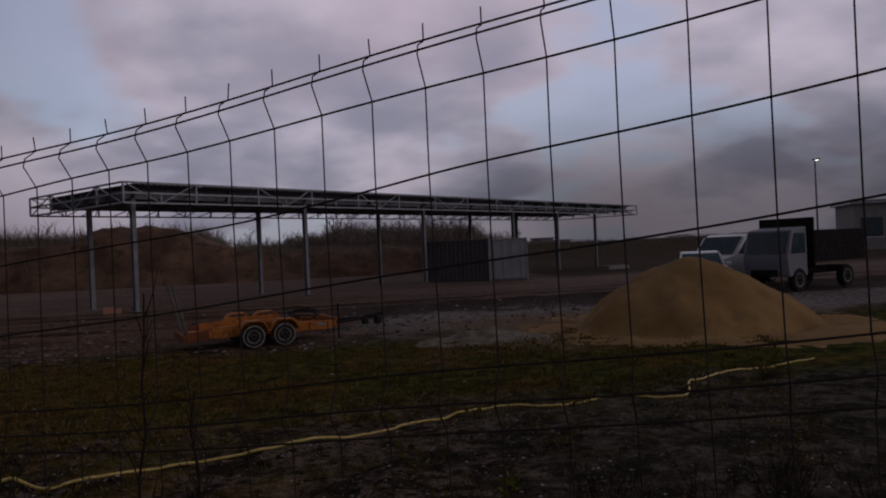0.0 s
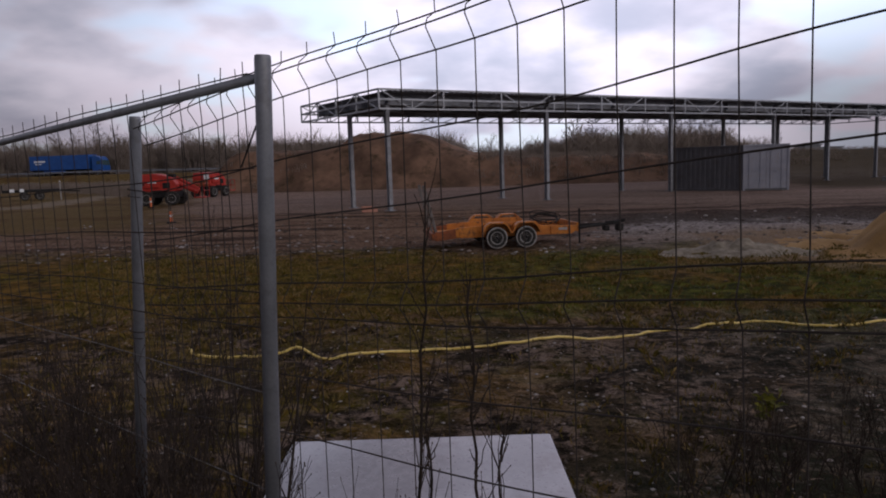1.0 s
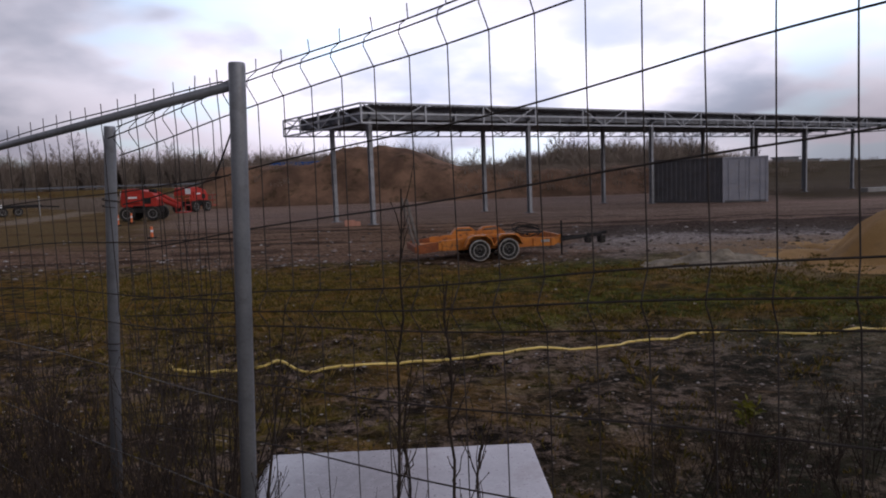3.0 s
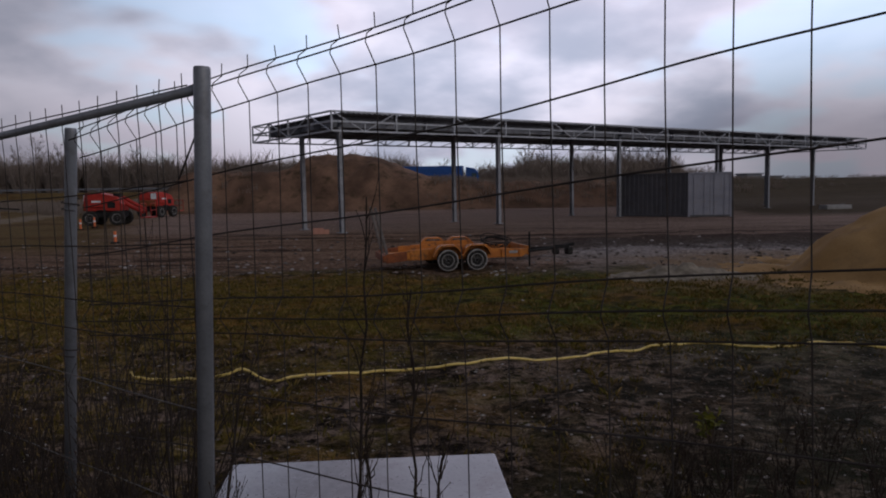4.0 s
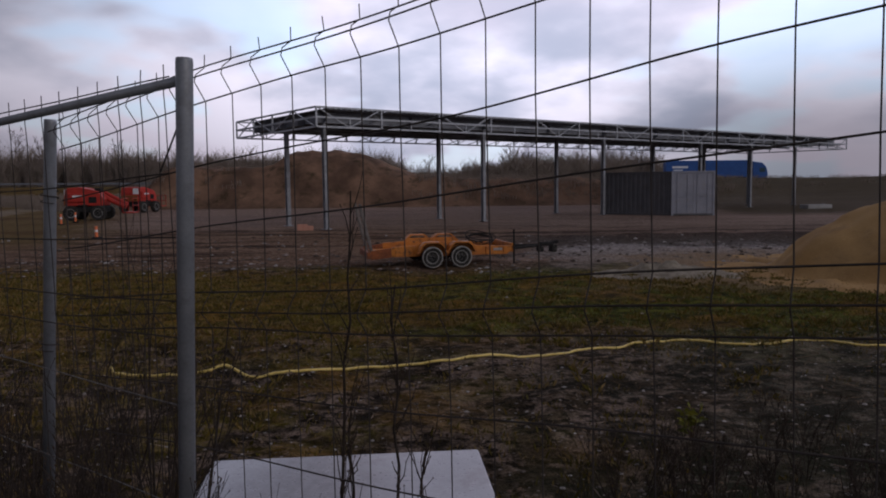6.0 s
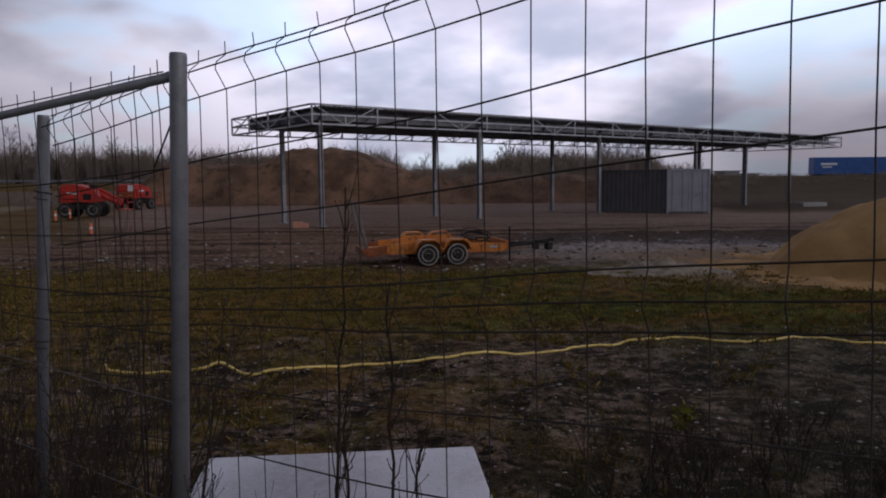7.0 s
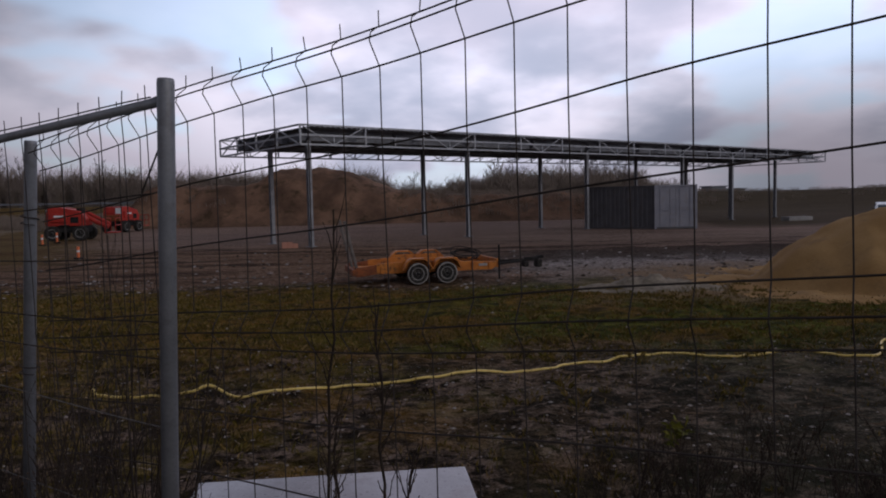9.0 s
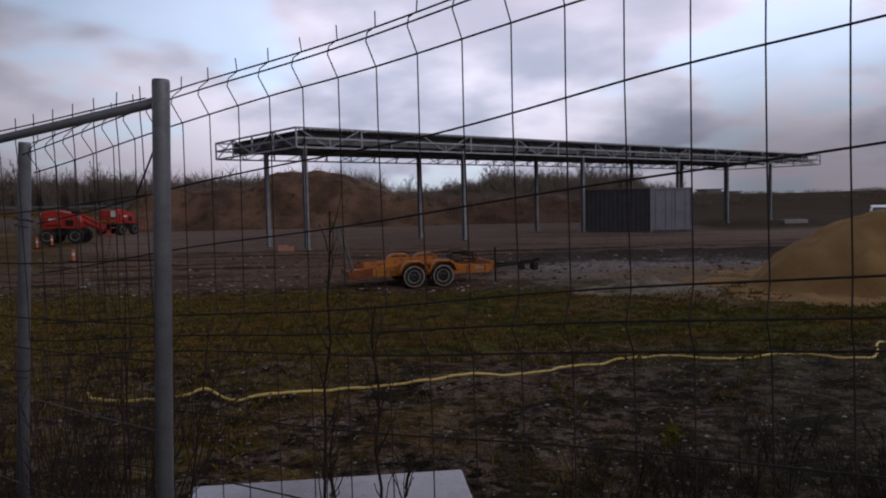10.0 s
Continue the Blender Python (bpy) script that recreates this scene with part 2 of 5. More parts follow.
def ground_material():
    m = bpy.data.materials.new("site_ground")
    m.use_nodes = True
    nt = m.node_tree
    b = nt.nodes["Principled BSDF"]
    pos = nt.nodes.new("ShaderNodeNewGeometry").outputs["Position"]
    sp = nt.nodes.new("ShaderNodeSeparateXYZ")
    nt.links.new(pos, sp.inputs[0])
    wob = mth(nt, "MULTIPLY", mth(nt, "SUBTRACT", noise_of(nt, pos, 0.45, 4.0), 0.5), 5.0)
    x, y = mth(nt, "ADD", sp.outputs[0], wob), mth(nt, "ADD", sp.outputs[1], wob)
    n1, n2, n3 = noise_of(nt, pos, 1.3, 5.0, 0.65), noise_of(nt, pos, 9.0, 5.0, 0.65), noise_of(nt, pos, 55.0, 3.0, 0.6)
    n4 = noise_of(nt, pos, 3.2, 6.0, 0.7)
    n0 = noise_of(nt, pos, 0.55, 4.0, 0.6)
    soil = mix(nt, ramp(nt, n1, 0.38, 0.62), (0.014, 0.010, 0.005), (0.105, 0.070, 0.042))
    soil = mix(nt, ramp(nt, n4, 0.42, 0.62), soil, (0.265, 0.192, 0.148))
    soil = mix(nt, ramp(nt, n2, 0.52, 0.40), soil, (0.012, 0.008, 0.005))
    soil = mix(nt, ramp(nt, x, 0.3, 2.5, 0.0, 0.65), soil, mix(nt, ramp(nt, n4, 0.40, 0.66), (0.026, 0.027, 0.016), (0.155, 0.140, 0.100)))
    moss = mix(nt, ramp(nt, n4, 0.35, 0.65), (0.040, 0.026, 0.004), (0.240, 0.130, 0.015))
    green = mix(nt, ramp(nt, n4, 0.35, 0.65), (0.018, 0.0225, 0.0015), (0.1275, 0.132, 0.0045))
    moss = mix(nt, mth(nt, "MULTIPLY", ramp(nt, mth(nt, "ADD", n0, ramp(nt, x, 0.0, 4.0, 0.0, 0.07)), 0.44, 0.54), ramp(nt, x, -3.0, 1.5, 0.45, 1.0)), moss, green)
    mossy = mth(nt, "MULTIPLY", ramp(nt, y, 7.0, 9.5), ramp(nt, y, 16.5, 14.0))
    patch = mth(nt, "MULTIPLY", ramp(nt, n1, 0.42, 0.56), 0.75)
    mossy = mth(nt, "MAXIMUM", mth(nt, "MULTIPLY", mossy, 0.92), mth(nt, "MULTIPLY", patch, ramp(nt, x, 1.5, -1.5)))
    c = mix(nt, mossy, soil, moss)
    mud = mix(nt, ramp(nt, n2, 0.35, 0.65), (0.128, 0.076, 0.048), (0.300, 0.192, 0.130))
    c = mix(nt, mth(nt, "MULTIPLY", ramp(nt, y, 15.5, 17.5), 0.95), c, mud)
    drawn = node(nt, "ShaderNodeMapping", [("Vector", pos), ("Scale", (0.10, 0.95, 1.0)), ("Rotation", (0, 0, 0.06))]).outputs[0]
    n5 = noise_of(nt, drawn, 1.0, 5.0, 0.6)
    mud = mix(nt, ramp(nt, x, -3.0, 5.0, 0.0, 0.6), mud, mix(nt, ramp(nt, n2, 0.35, 0.65), (0.135, 0.098, 0.082), (0.30, 0.225, 0.19)))
    mud = mix(nt, ramp(nt, n5, 0.50, 0.38, 0.0, 0.85), mud, (0.030, 0.016, 0.010))
    mud = mix(nt, ramp(nt, n5, 0.56, 0.68, 0.0, 0.8), mud, (0.37, 0.24, 0.165))
    c = mix(nt, mth(nt, "MULTIPLY", ramp(nt, y, 15.5, 17.5), 0.95), c, mud)
    gravel = mix(nt, ramp(nt, n2, 0.35, 0.65), (0.2392, 0.1711, 0.1421), (0.476, 0.35, 0.294))
    g1 = mth(nt, "MULTIPLY", mth(nt, "MULTIPLY", ramp(nt, x, 1.0, 3.5), ramp(nt, y, 15.0, 17.0)), ramp(nt, y, 24.0, 21.0))
    g2 = mth(nt, "MULTIPLY", ramp(nt, y, 27.0, 33.0), ramp(nt, y, 66.0, 60.0))
    c = mix(nt, mth(nt, "MULTIPLY", g1, 0.85), c, mix(nt, ramp(nt, n2, 0.4, 0.6), (0.2025, 0.1782, 0.1688), (0.5, 0.45, 0.4312)))
    c = mix(nt, mth(nt, "MULTIPLY", g2, 0.55), c, gravel)
    dark = mth(nt, "MULTIPLY", mth(nt, "MULTIPLY", ramp(nt, y, 20.0, 21.5), ramp(nt, y, 25.5, 23.5)), ramp(nt, sp.outputs[0], 0.0, 3.0))
    c = mix(nt, mth(nt, "MULTIPLY", dark, 0.8), c, (0.036, 0.024, 0.018))
    c = mix(nt, ramp(nt, y, 70.0, 95.0, 0.0, 0.9), c, mix(nt, n1, (0.050, 0.042, 0.014), (0.105, 0.078, 0.036)))
    sandy = mth(nt, "MULTIPLY", mth(nt, "MULTIPLY", ramp(nt, x, 1.8, 4.5), ramp(nt, y, 11.6, 13.2)), mth(nt, "MULTIPLY", ramp(nt, y, 20.5, 17.0), ramp(nt, x, 13.0, 11.0)))
    c = mix(nt, mth(nt, "MULTIPLY", sandy, 0.9), c, mix(nt, n4, (0.19, 0.125, 0.072), (0.40, 0.275, 0.165)))
    west = mth(nt, "MULTIPLY", ramp(nt, mth(nt, "ADD", x, mth(nt, "MULTIPLY", y, 0.42)), -1.0, -5.0), ramp(nt, y, 20.0, 25.0))
    c = mix(nt, mth(nt, "MULTIPLY", west, 0.95), c, mix(nt, n4, (0.075, 0.052, 0.016), (0.240, 0.160, 0.062)))
    bare = mth(nt, "MULTIPLY", west, ramp(nt, noise_of(nt, pos, 0.22, 5.0, 0.65), 0.50, 0.58))
    c = mix(nt, mth(nt, "MULTIPLY", bare, 0.8), c, mix(nt, n4, (0.050, 0.030, 0.010), (0.16, 0.085, 0.032)))
    # pale gravel track on the west side
    bend = mth(nt, "ABSOLUTE", mth(nt, "ADD", mth(nt, "ADD", x, 31.0), mth(nt, "MULTIPLY", mth(nt, "SUBTRACT", y, 41.5), 0.33)))
    track = mth(nt, "MULTIPLY", ramp(nt, bend, 2.2, 1.2), ramp(nt, y, 39.0, 41.0))
    turn = mth(nt, "MULTIPLY", ramp(nt, mth(nt, "ABSOLUTE", mth(nt, "ADD", mth(nt, "SUBTRACT", y, 42.0), mth(nt, "MULTIPLY", mth(nt, "ADD", x, 31.0), 0.2))), 1.6, 0.9), ramp(nt, x, -30.0, -32.0))
    c = mix(nt, mth(nt, "MULTIPLY", mth(nt, "MAXIMUM", track, turn), 0.85), c, mix(nt, n1, (0.20, 0.155, 0.11), (0.34, 0.27, 0.20)))
    field = mth(nt, "MULTIPLY", ramp(nt, mth(nt, "SUBTRACT", x, mth(nt, "MULTIPLY", y, 0.20)), 5.0, 8.0), ramp(nt, y, 36.0, 42.0))
    c = mix(nt, mth(nt, "MULTIPLY", field, 0.9), c, mix(nt, n5, (0.040, 0.032, 0.018), (0.115, 0.085, 0.050)))
    # low dark weeds and moss close to the fence
    rag = mth(nt, "MULTIPLY", mth(nt, "SUBTRACT", n1, 0.5), 3.0)
    cover = mth(nt, "MULTIPLY", ramp(nt, mth(nt, "ADD", sp.outputs[1], rag), 5.0, 3.4), ramp(nt, mth(nt, "ADD", sp.outputs[0], rag), -0.2, 0.7))
    cover = mth(nt, "MULTIPLY", cover, ramp(nt, n4, 0.62, 0.46, 0.35, 0.95))
    c = mix(nt, cover, c, mix(nt, n2, (0.012, 0.014, 0.007), (0.050, 0.052, 0.026)))
    # pale chips of stone and litter
    vor = nt.nodes.new("ShaderNodeTexVoronoi")
    nt.links.new(pos, vor.inputs["Vector"])
    vor.inputs["Scale"].default_value = 14.0
    chips = mth(nt, "MULTIPLY", ramp(nt, vor.outputs["Distance"], 0.26, 0.16), ramp(nt, n2, 0.52, 0.60))
    c = mix(nt, mth(nt, "MULTIPLY", chips, 0.6), c, (0.34, 0.28, 0.25))
    c = mix(nt, ramp(nt, n3, 0.45, 0.65, 0.0, 0.55), c, (0.014, 0.010, 0.006))
    nt.links.new(c, b.inputs["Base Color"])
    b.inputs["Roughness"].default_value = 0.95
    b.inputs["Specular IOR Level"].default_value = 0.04
    hgt = mth(nt, "ADD", mth(nt, "MULTIPLY", n2, 1.0), mth(nt, "MULTIPLY", n3, 0.4))
    bp = node(nt, "ShaderNodeBump", [("Height", hgt), ("Strength", 1.0), ("Distance", 0.10)])
    nt.links.new(bp.outputs[0], b.inputs["Normal"])
    return m


GROUND = ground_material()


# ---- mesh helpers ----
def thing(name, m, label, category, group="", kind=""):
    ob = new(name)
    ob.matrix_basis = m
    ob.empty_display_size = 0.2
    return tagged(ob, label, category, group, kind)


def part(name, bm, material, parent, label="", smooth=False):
    me = bpy.data.meshes.new(name)
    bm.to_mesh(me)
    bm.free()
    me.materials.append(material)
    if smooth:
        me.polygons.foreach_set("use_smooth", [True] * len(me.polygons))
    ob = new(name, me)
    ob.parent = parent
    return tagged(ob, label)


def single(name, bm, material, m, label, category, group="", kind="", smooth=False):
    ob = part(name, bm, material, None, "", smooth)
    ob.matrix_basis = m
    return tagged(ob, label, category, group, kind)


def bx(size, m=None, bevel=0.0, bm=None):
    """A bevelled block, added to bm."""
    bm = bm or bmesh.new()
    r = bmesh.ops.create_cube(bm, size=1, matrix=(m or Matrix()) @ Matrix.Diagonal((*size, 1)))
    if bevel:
        es = list({e for v in r["verts"] for e in v.link_edges})
        bmesh.ops.bevel(bm, geom=es, offset=bevel, segments=2, affect="EDGES", profile=0.6)
    return bm


def tube(points, radius, sides=6, bm=None, caps=True):
    """A round bar along points; radius is a number or one per point."""
    bm = bm or bmesh.new()
    pts = [Vector(p) for p in points]
    rad = radius if isinstance(radius, (list, tuple)) else [radius] * len(pts)
    rings, ref = [], None
    for i, p in enumerate(pts):
        d = (pts[min(i + 1, len(pts) - 1)] - pts[max(i - 1, 0)]).normalized()
        if ref is None:
            ref = d.orthogonal().normalized()
        ref = (ref - d * ref.dot(d)).normalized()
        o = d.cross(ref)
        rings.append([bm.verts.new(p + (ref * math.cos(a) + o * math.sin(a)) * rad[i]) for a in (2 * math.pi * k / sides for k in range(sides))])
    for a, b in zip(rings, rings[1:]):
        for k in range(sides):
            bm.faces.new((a[k], a[(k + 1) % sides], b[(k + 1) % sides], b[k]))
    if caps:
        bm.faces.new(rings[0][::-1])
        bm.faces.new(rings[-1])
    return bm


def lathe(profile, axis="Y", sides=28, m=None, bm=None, ring=False):
    """A turned body: profile of (radius, along)."""
    bm = bm or bmesh.new()
    m = m or Matrix()
    rings = []
    for r, t in profile:
        loop = []
        for k in range(sides):
            a = 2 * math.pi * k / sides
            v = (r * math.cos(a), t, r * math.sin(a)) if axis == "Y" else (r * math.cos(a), r * math.sin(a), t)
            loop.append(bm.verts.new(m @ Vector(v)))
        rings.append(loop)
    for a, b in zip(rings, rings[1:]):
        for k in range(sides):
            bm.faces.new((a[k], a[(k + 1) % sides], b[(k + 1) % sides], b[k]))
    if ring:
        a, b = rings[-1], rings[0]
        for k in range(sides):
            bm.faces.new((a[k], a[(k + 1) % sides], b[(k + 1) % sides], b[k]))
    else:
        bm.faces.new(rings[0][::-1])
        bm.faces.new(rings[-1])
    bmesh.ops.recalc_face_normals(bm, faces=bm.faces)
    return bm


def prism(outline, width, m=None, bevel=0.0):
    """An outline in x and z, drawn out along y by width, about y = 0."""
    bm = bmesh.new()
    m = m or Matrix()
    a = [bm.verts.new(m @ Vector((x, -width / 2, z))) for x, z in outline]
    b = [bm.verts.new(m @ Vector((x, width / 2, z))) for x, z in outline]
    n = len(outline)
    bm.faces.new(a)
    bm.faces.new(b[::-1])
    for k in range(n):
        bm.faces.new((a[k], b[k], b[(k + 1) % n], a[(k + 1) % n]))
    bmesh.ops.recalc_face_normals(bm, faces=bm.faces)
    if bevel:
        bmesh.ops.bevel(bm, geom=list(bm.edges), offset=bevel, segments=2, affect="EDGES", profile=0.6)
    return bm


def smooth(a, b, v):
    t = np.clip((v - a) / (b - a), 0, 1)
    return t * t * (3 - 2 * t)


def fractal(x, y, scale, seed=0.0):
    return noise.fractal(Vector((x * scale + seed, y * scale - seed, seed * 0.37)), 0.9, 2.1, 4)


# ---- ground: one sheet, with the road's bank far behind ----
ROAD_POINT, ROAD_WAY = Vector((11.3, 129.5, 0)), Vector((0.9962, -0.0872, 0))


def road_z(x):
    return float(np.interp(x, [-85, 11, 70], [1.9, 1.15, 0.85]))


def ground_z(x, y):
    z = float(np.interp(y, [1.5, 6.7, 14, 24, 40], [-0.02, -0.16, -0.29, -0.25, -0.24]))
    near = 1.0 - float(smooth(30, 60, y))
    z += (0.040 * fractal(x, y, 0.8) + 0.030 * fractal(x, y, 3.0, 7.0)) * near * min(1.0, max(0.0, (y - 1.0) / 2))
    # a low ridge of spoil behind the trailer
    z += 0.16 * math.exp(-((y - 22.3 - 0.10 * x) / 0.8) ** 2) * float(smooth(0, 3, x)) * (0.8 + 0.8 * fractal(x, y, 0.9, 3.0))
    # a long rough bank before the road on the east side
    z += (1.93 + 0.14 * fractal(x, y, 0.07, 5.0) - z) * float(smooth(78, 106, y) * (1 - smooth(112, 119, y)) * smooth(12, 30, x))
    r = abs((x - ROAD_POINT.x) * 0.0872 + (y - ROAD_POINT.y) * 0.9962)
    z += (road_z(x) - z) * float(1 - smooth(7.5, 15, r))
    return z


def spread(lo, hi, step, far_lo, far_hi, grow=1.09):
    v = list(np.arange(lo, hi + step / 2, step))
    s = step
    while v[-1] < far_hi:
        s *= grow
        v.append(v[-1] + s)
    s = step
    while v[0] > far_lo:
        s *= grow
        v.insert(0, v[0] - s)
    return v


def build_ground():
    xs = spread(-5, 8, 0.14, -900, 900)
    ys = spread(1.0, 10, 0.14, -40, 60, 1.03)
    ys = [v for v in ys if v < 60] + list(np.arange(60, 160, 2.2)) + spread(160, 162, 2.2, 160, 2500, 1.2)[1:]
    verts = [(x, y, ground_z(x, y)) for y in ys for x in xs]
    w = len(xs)
    faces = [(j * w + i, j * w + i + 1, (j + 1) * w + i + 1, (j + 1) * w + i) for j in range(len(ys) - 1) for i in range(w - 1)]
    me = bpy.data.meshes.new("ground")
    me.from_pydata(verts, [], faces)
    me.polygons.foreach_set("use_smooth", [True] * len(faces))
    me.materials.append(GROUND)
    tagged(new("ground", me), "dark trampled soil with moss, mud and gravel", "ground", kind="structure")


build_ground()


def build_road():
    bm = bmesh.new()
    rows = []
    for k in np.linspace(-220, 260, 60):
        c = ROAD_POINT + ROAD_WAY * float(k)
        side = Vector((0.0872, 0.9962, 0)) * 4.5
        z = road_z(c.x) + 0.03
        rows.append([bm.verts.new((c.x + s * side.x, c.y + s * side.y, z)) for s in (-1, 1)])
    for a, b in zip(rows, rows[1:]):
        bm.faces.new((a[0], b[0], b[1], a[1]))
    single("road", bm, ASPHALT, Matrix(), "grey asphalt road on a low bank", "road", kind="structure")


build_road()


# ---- wire fence by the camera ----
FENCE_START = Vector((-1.53, 2.6, 0))
FENCE_WAY = Vector((0.839, -0.544, 0)).normalized()
FENCE_OUT = Vector((-0.544, -0.839, 0)).normalized()
# height of each long wire at the panel's start, and whether the upright wires bulge there
WIRES = [(1.777, 0, 0.117), (1.736, 1, 0.123), (1.676, 0, 0.121), (1.501, 0, 0.1245), (1.3245, 0, 0.117), (1.142, 0, 0.1055), (1.089, 1, 0.103), (1.037, 0, 0.099),
         (0.8735, 0, 0.083), (0.683, 0, 0.078), (0.455, 0, 0.09), (0.402, 1, 0.085), (0.345, 0, 0.08), (0.16, 0, 0.06), (0.0, 0, 0.05)]


def fence_point(s, z, off=0.0):
    return FENCE_START + FENCE_WAY * s + FENCE_OUT * off + Vector((0, 0, z))


def bow(s):
    """How far the tired panel sags along its length."""
    return 0.004 * math.sin(s * 2.4 + 0.4) - 0.004 * math.sin(s * 5.1)


def mesh_wires(parent, places, off, lift, slope, bulge, slack=0.0, splay=0.0, without=()):
    """Upright and long wires; slope scales the long wires' rise along the panel, slack the dip of the
    long wire under the top fold, splay the lean of the uprights near the post."""
    rnd = random.Random(5 + len(places))

    def z_at(k, s):
        z, _, rise = WIRES[k]
        dip = slack * (0.35 + math.exp(-((s - 1.86) / 0.34) ** 2)) if k == 3 else 0.0
        dip -= slack * 0.35 * math.exp(-((s - 1.35) / 0.22) ** 2) if k == 2 else 0.0
        return z + lift + rise * slope * s + bow(s) - dip * float(1 - smooth(2.1, 2.5, s))

    for s in places:
        bend = rnd.uniform(-0.006, 0.006) if rnd.random() < 0.25 else 0.0
        pts = []
        drift = rnd.uniform(0.015, 0.035) - splay * float(1 - smooth(0.7, 1.9, s))
        for k, (_, out, _) in enumerate(WIRES):
            zz = z_at(k, s)
            x = s + drift * min(max(1.72 - zz, 0.0), 0.75) * 0.9
            if k == 0:
                pts.append(fence_point(x + bend, zz + 0.036, off))
            if out:
                pts.append(fence_point(x, zz + 0.012, off + bulge * 0.85))
                pts.append(fence_point(x, zz - 0.008, off + bulge))
            else:
                pts.append(fence_point(x, zz, off))
        part("upright_wire", tube(pts, 0.0016, 5), WIRE, parent)
    ends = np.linspace(places[0] - 0.03, places[-1] + 0.03, len(places) * 2)
    for k, (_, out, _) in enumerate(WIRES):
        if k in without:
            continue
        o = off + (bulge if out else 0.0) + 0.004
        wave = rnd.uniform(0, 6)
        pts = [fence_point(float(s), z_at(k, float(s)) + 0.003 * math.sin(3.1 * float(s) + wave), o) for s in ends]
        part("long_wire", tube(pts, 0.0023, 5), WIRE, parent)


def fence_post(name, parent, top, foot, radius, label=""):
    top, foot = Vector(top), Vector(foot)
    d = (top - foot).normalized()
    bm = tube([foot, top - d * 0.012, top - d * 0.003, top], [radius, radius, radius * 0.97, radius * 0.86], 20)
    return part(name, bm, GALV, parent, label, True)


def build_fence():
    a = thing("fence_panel", Matrix(), "weathered welded wire fence panel with bent wires and spiked top", "fence", "fence panels")
    places = [0.166 + 0.1078 * i + 0.00044 * i * i + 0.0155 * math.exp(-((i - 11.5) / 4.4) ** 2) - 0.005 * float(smooth(16, 19, i)) for i in range(27)]
    mesh_wires(a, places, 0.0, 0.0, 1.0, 0.036, 0.014, 0.06)
    fence_post("post", a, fence_point(0.078, 1.80), fence_point(-0.16, -0.12), 0.021, "grey galvanised steel tube post")
    fence_post("post", a, fence_point(3.34, 2.19), fence_point(3.34, -0.06), 0.021, "grey galvanised steel tube post")
    for z in (1.50, 0.95):
        p = fence_point(0.078 - (1.80 - z) * 0.125, z)
        part("tie_wire", tube([p + FENCE_WAY * (0.03 * math.cos(t)) + FENCE_OUT * (0.03 * math.sin(t)) + Vector((0, 0, 0.004 * t)) for t in np.linspace(0, 12, 40)], 0.002, 4), WIRE, a)
    b = thing("fence_panel", Matrix(), "galvanised tube-framed fence panel overlapping the next one", "fence", "fence panels")
    off = 0.104
    mesh_wires(b, [0.0715 + 0.1145 * i for i in range(-22, 8)], off - 0.022, 0.0475, 0.33, 0.003, without=(1, 2, 6, 8, 9, 10, 11, 12, 13))
    for z, fall in ((0.918, 0.004), (0.603, 0.018), (0.275, 0.035)):
        pts = [fence_point(float(s), z - fall * float(s) * 0.5 + 0.004 * math.sin(4.0 * float(s) + 9 * z), off - 0.020) for s in np.linspace(-2.5, 0.88, 40)]
        part("long_wire", tube(pts, 0.0019, 5), OLD_WIRE, b, "bare weathered long wire")
    top = fence_point(1.0, 1.903, off)
    fence_post("post", b, top, fence_point(0.885, -0.06, off), 0.0235, "grey galvanised steel tube post")
    fence_post("post", b, fence_point(-2.56, 1.71, off), fence_point(-2.6, -0.06, off), 0.0245)
    part("top_rail", tube([fence_point(0.99, 1.844, off), fence_point(-0.8, 1.756, off), fence_point(-2.56, 1.668, off)], 0.0140, 16), GALV, b, "grey galvanised top tube", True)
    part("brace", tube([fence_point(0.955, 1.745, off - 0.014), fence_point(0.848, 1.598, off - 0.014)], 0.0028, 5), WIRE, b)


build_fence()


# ---- white utility box behind the fence ----
def build_box():
    m = pose(-0.555, 3.168, -0.09, 0, 0, 6.8)
    a = thing("utility_box", m, "low white coated sheet-metal utility box behind the fence", "utility box")
    part("body", bx((1.32, 1.12, 0.21), pose(0, -0.10, 0.105), 0.015), PALE_BOX, a)
    part("lid", bx((1.368, 1.166, 0.035), pose(0, -0.10, 0.226), 0.013), PALE_BOX, a, "slightly stained white lid with its uneven sheen painted in")
    for x in (-0.34, 0.34):
        part("hinge", tube([(x - 0.05, 0.489, 0.222), (x + 0.05, 0.489, 0.222)], 0.008, 8), GALV, a)
    part("latch", bx((0.07, 0.02, 0.05), pose(0, -0.69, 0.20), 0.004), GALV, a)


build_box()


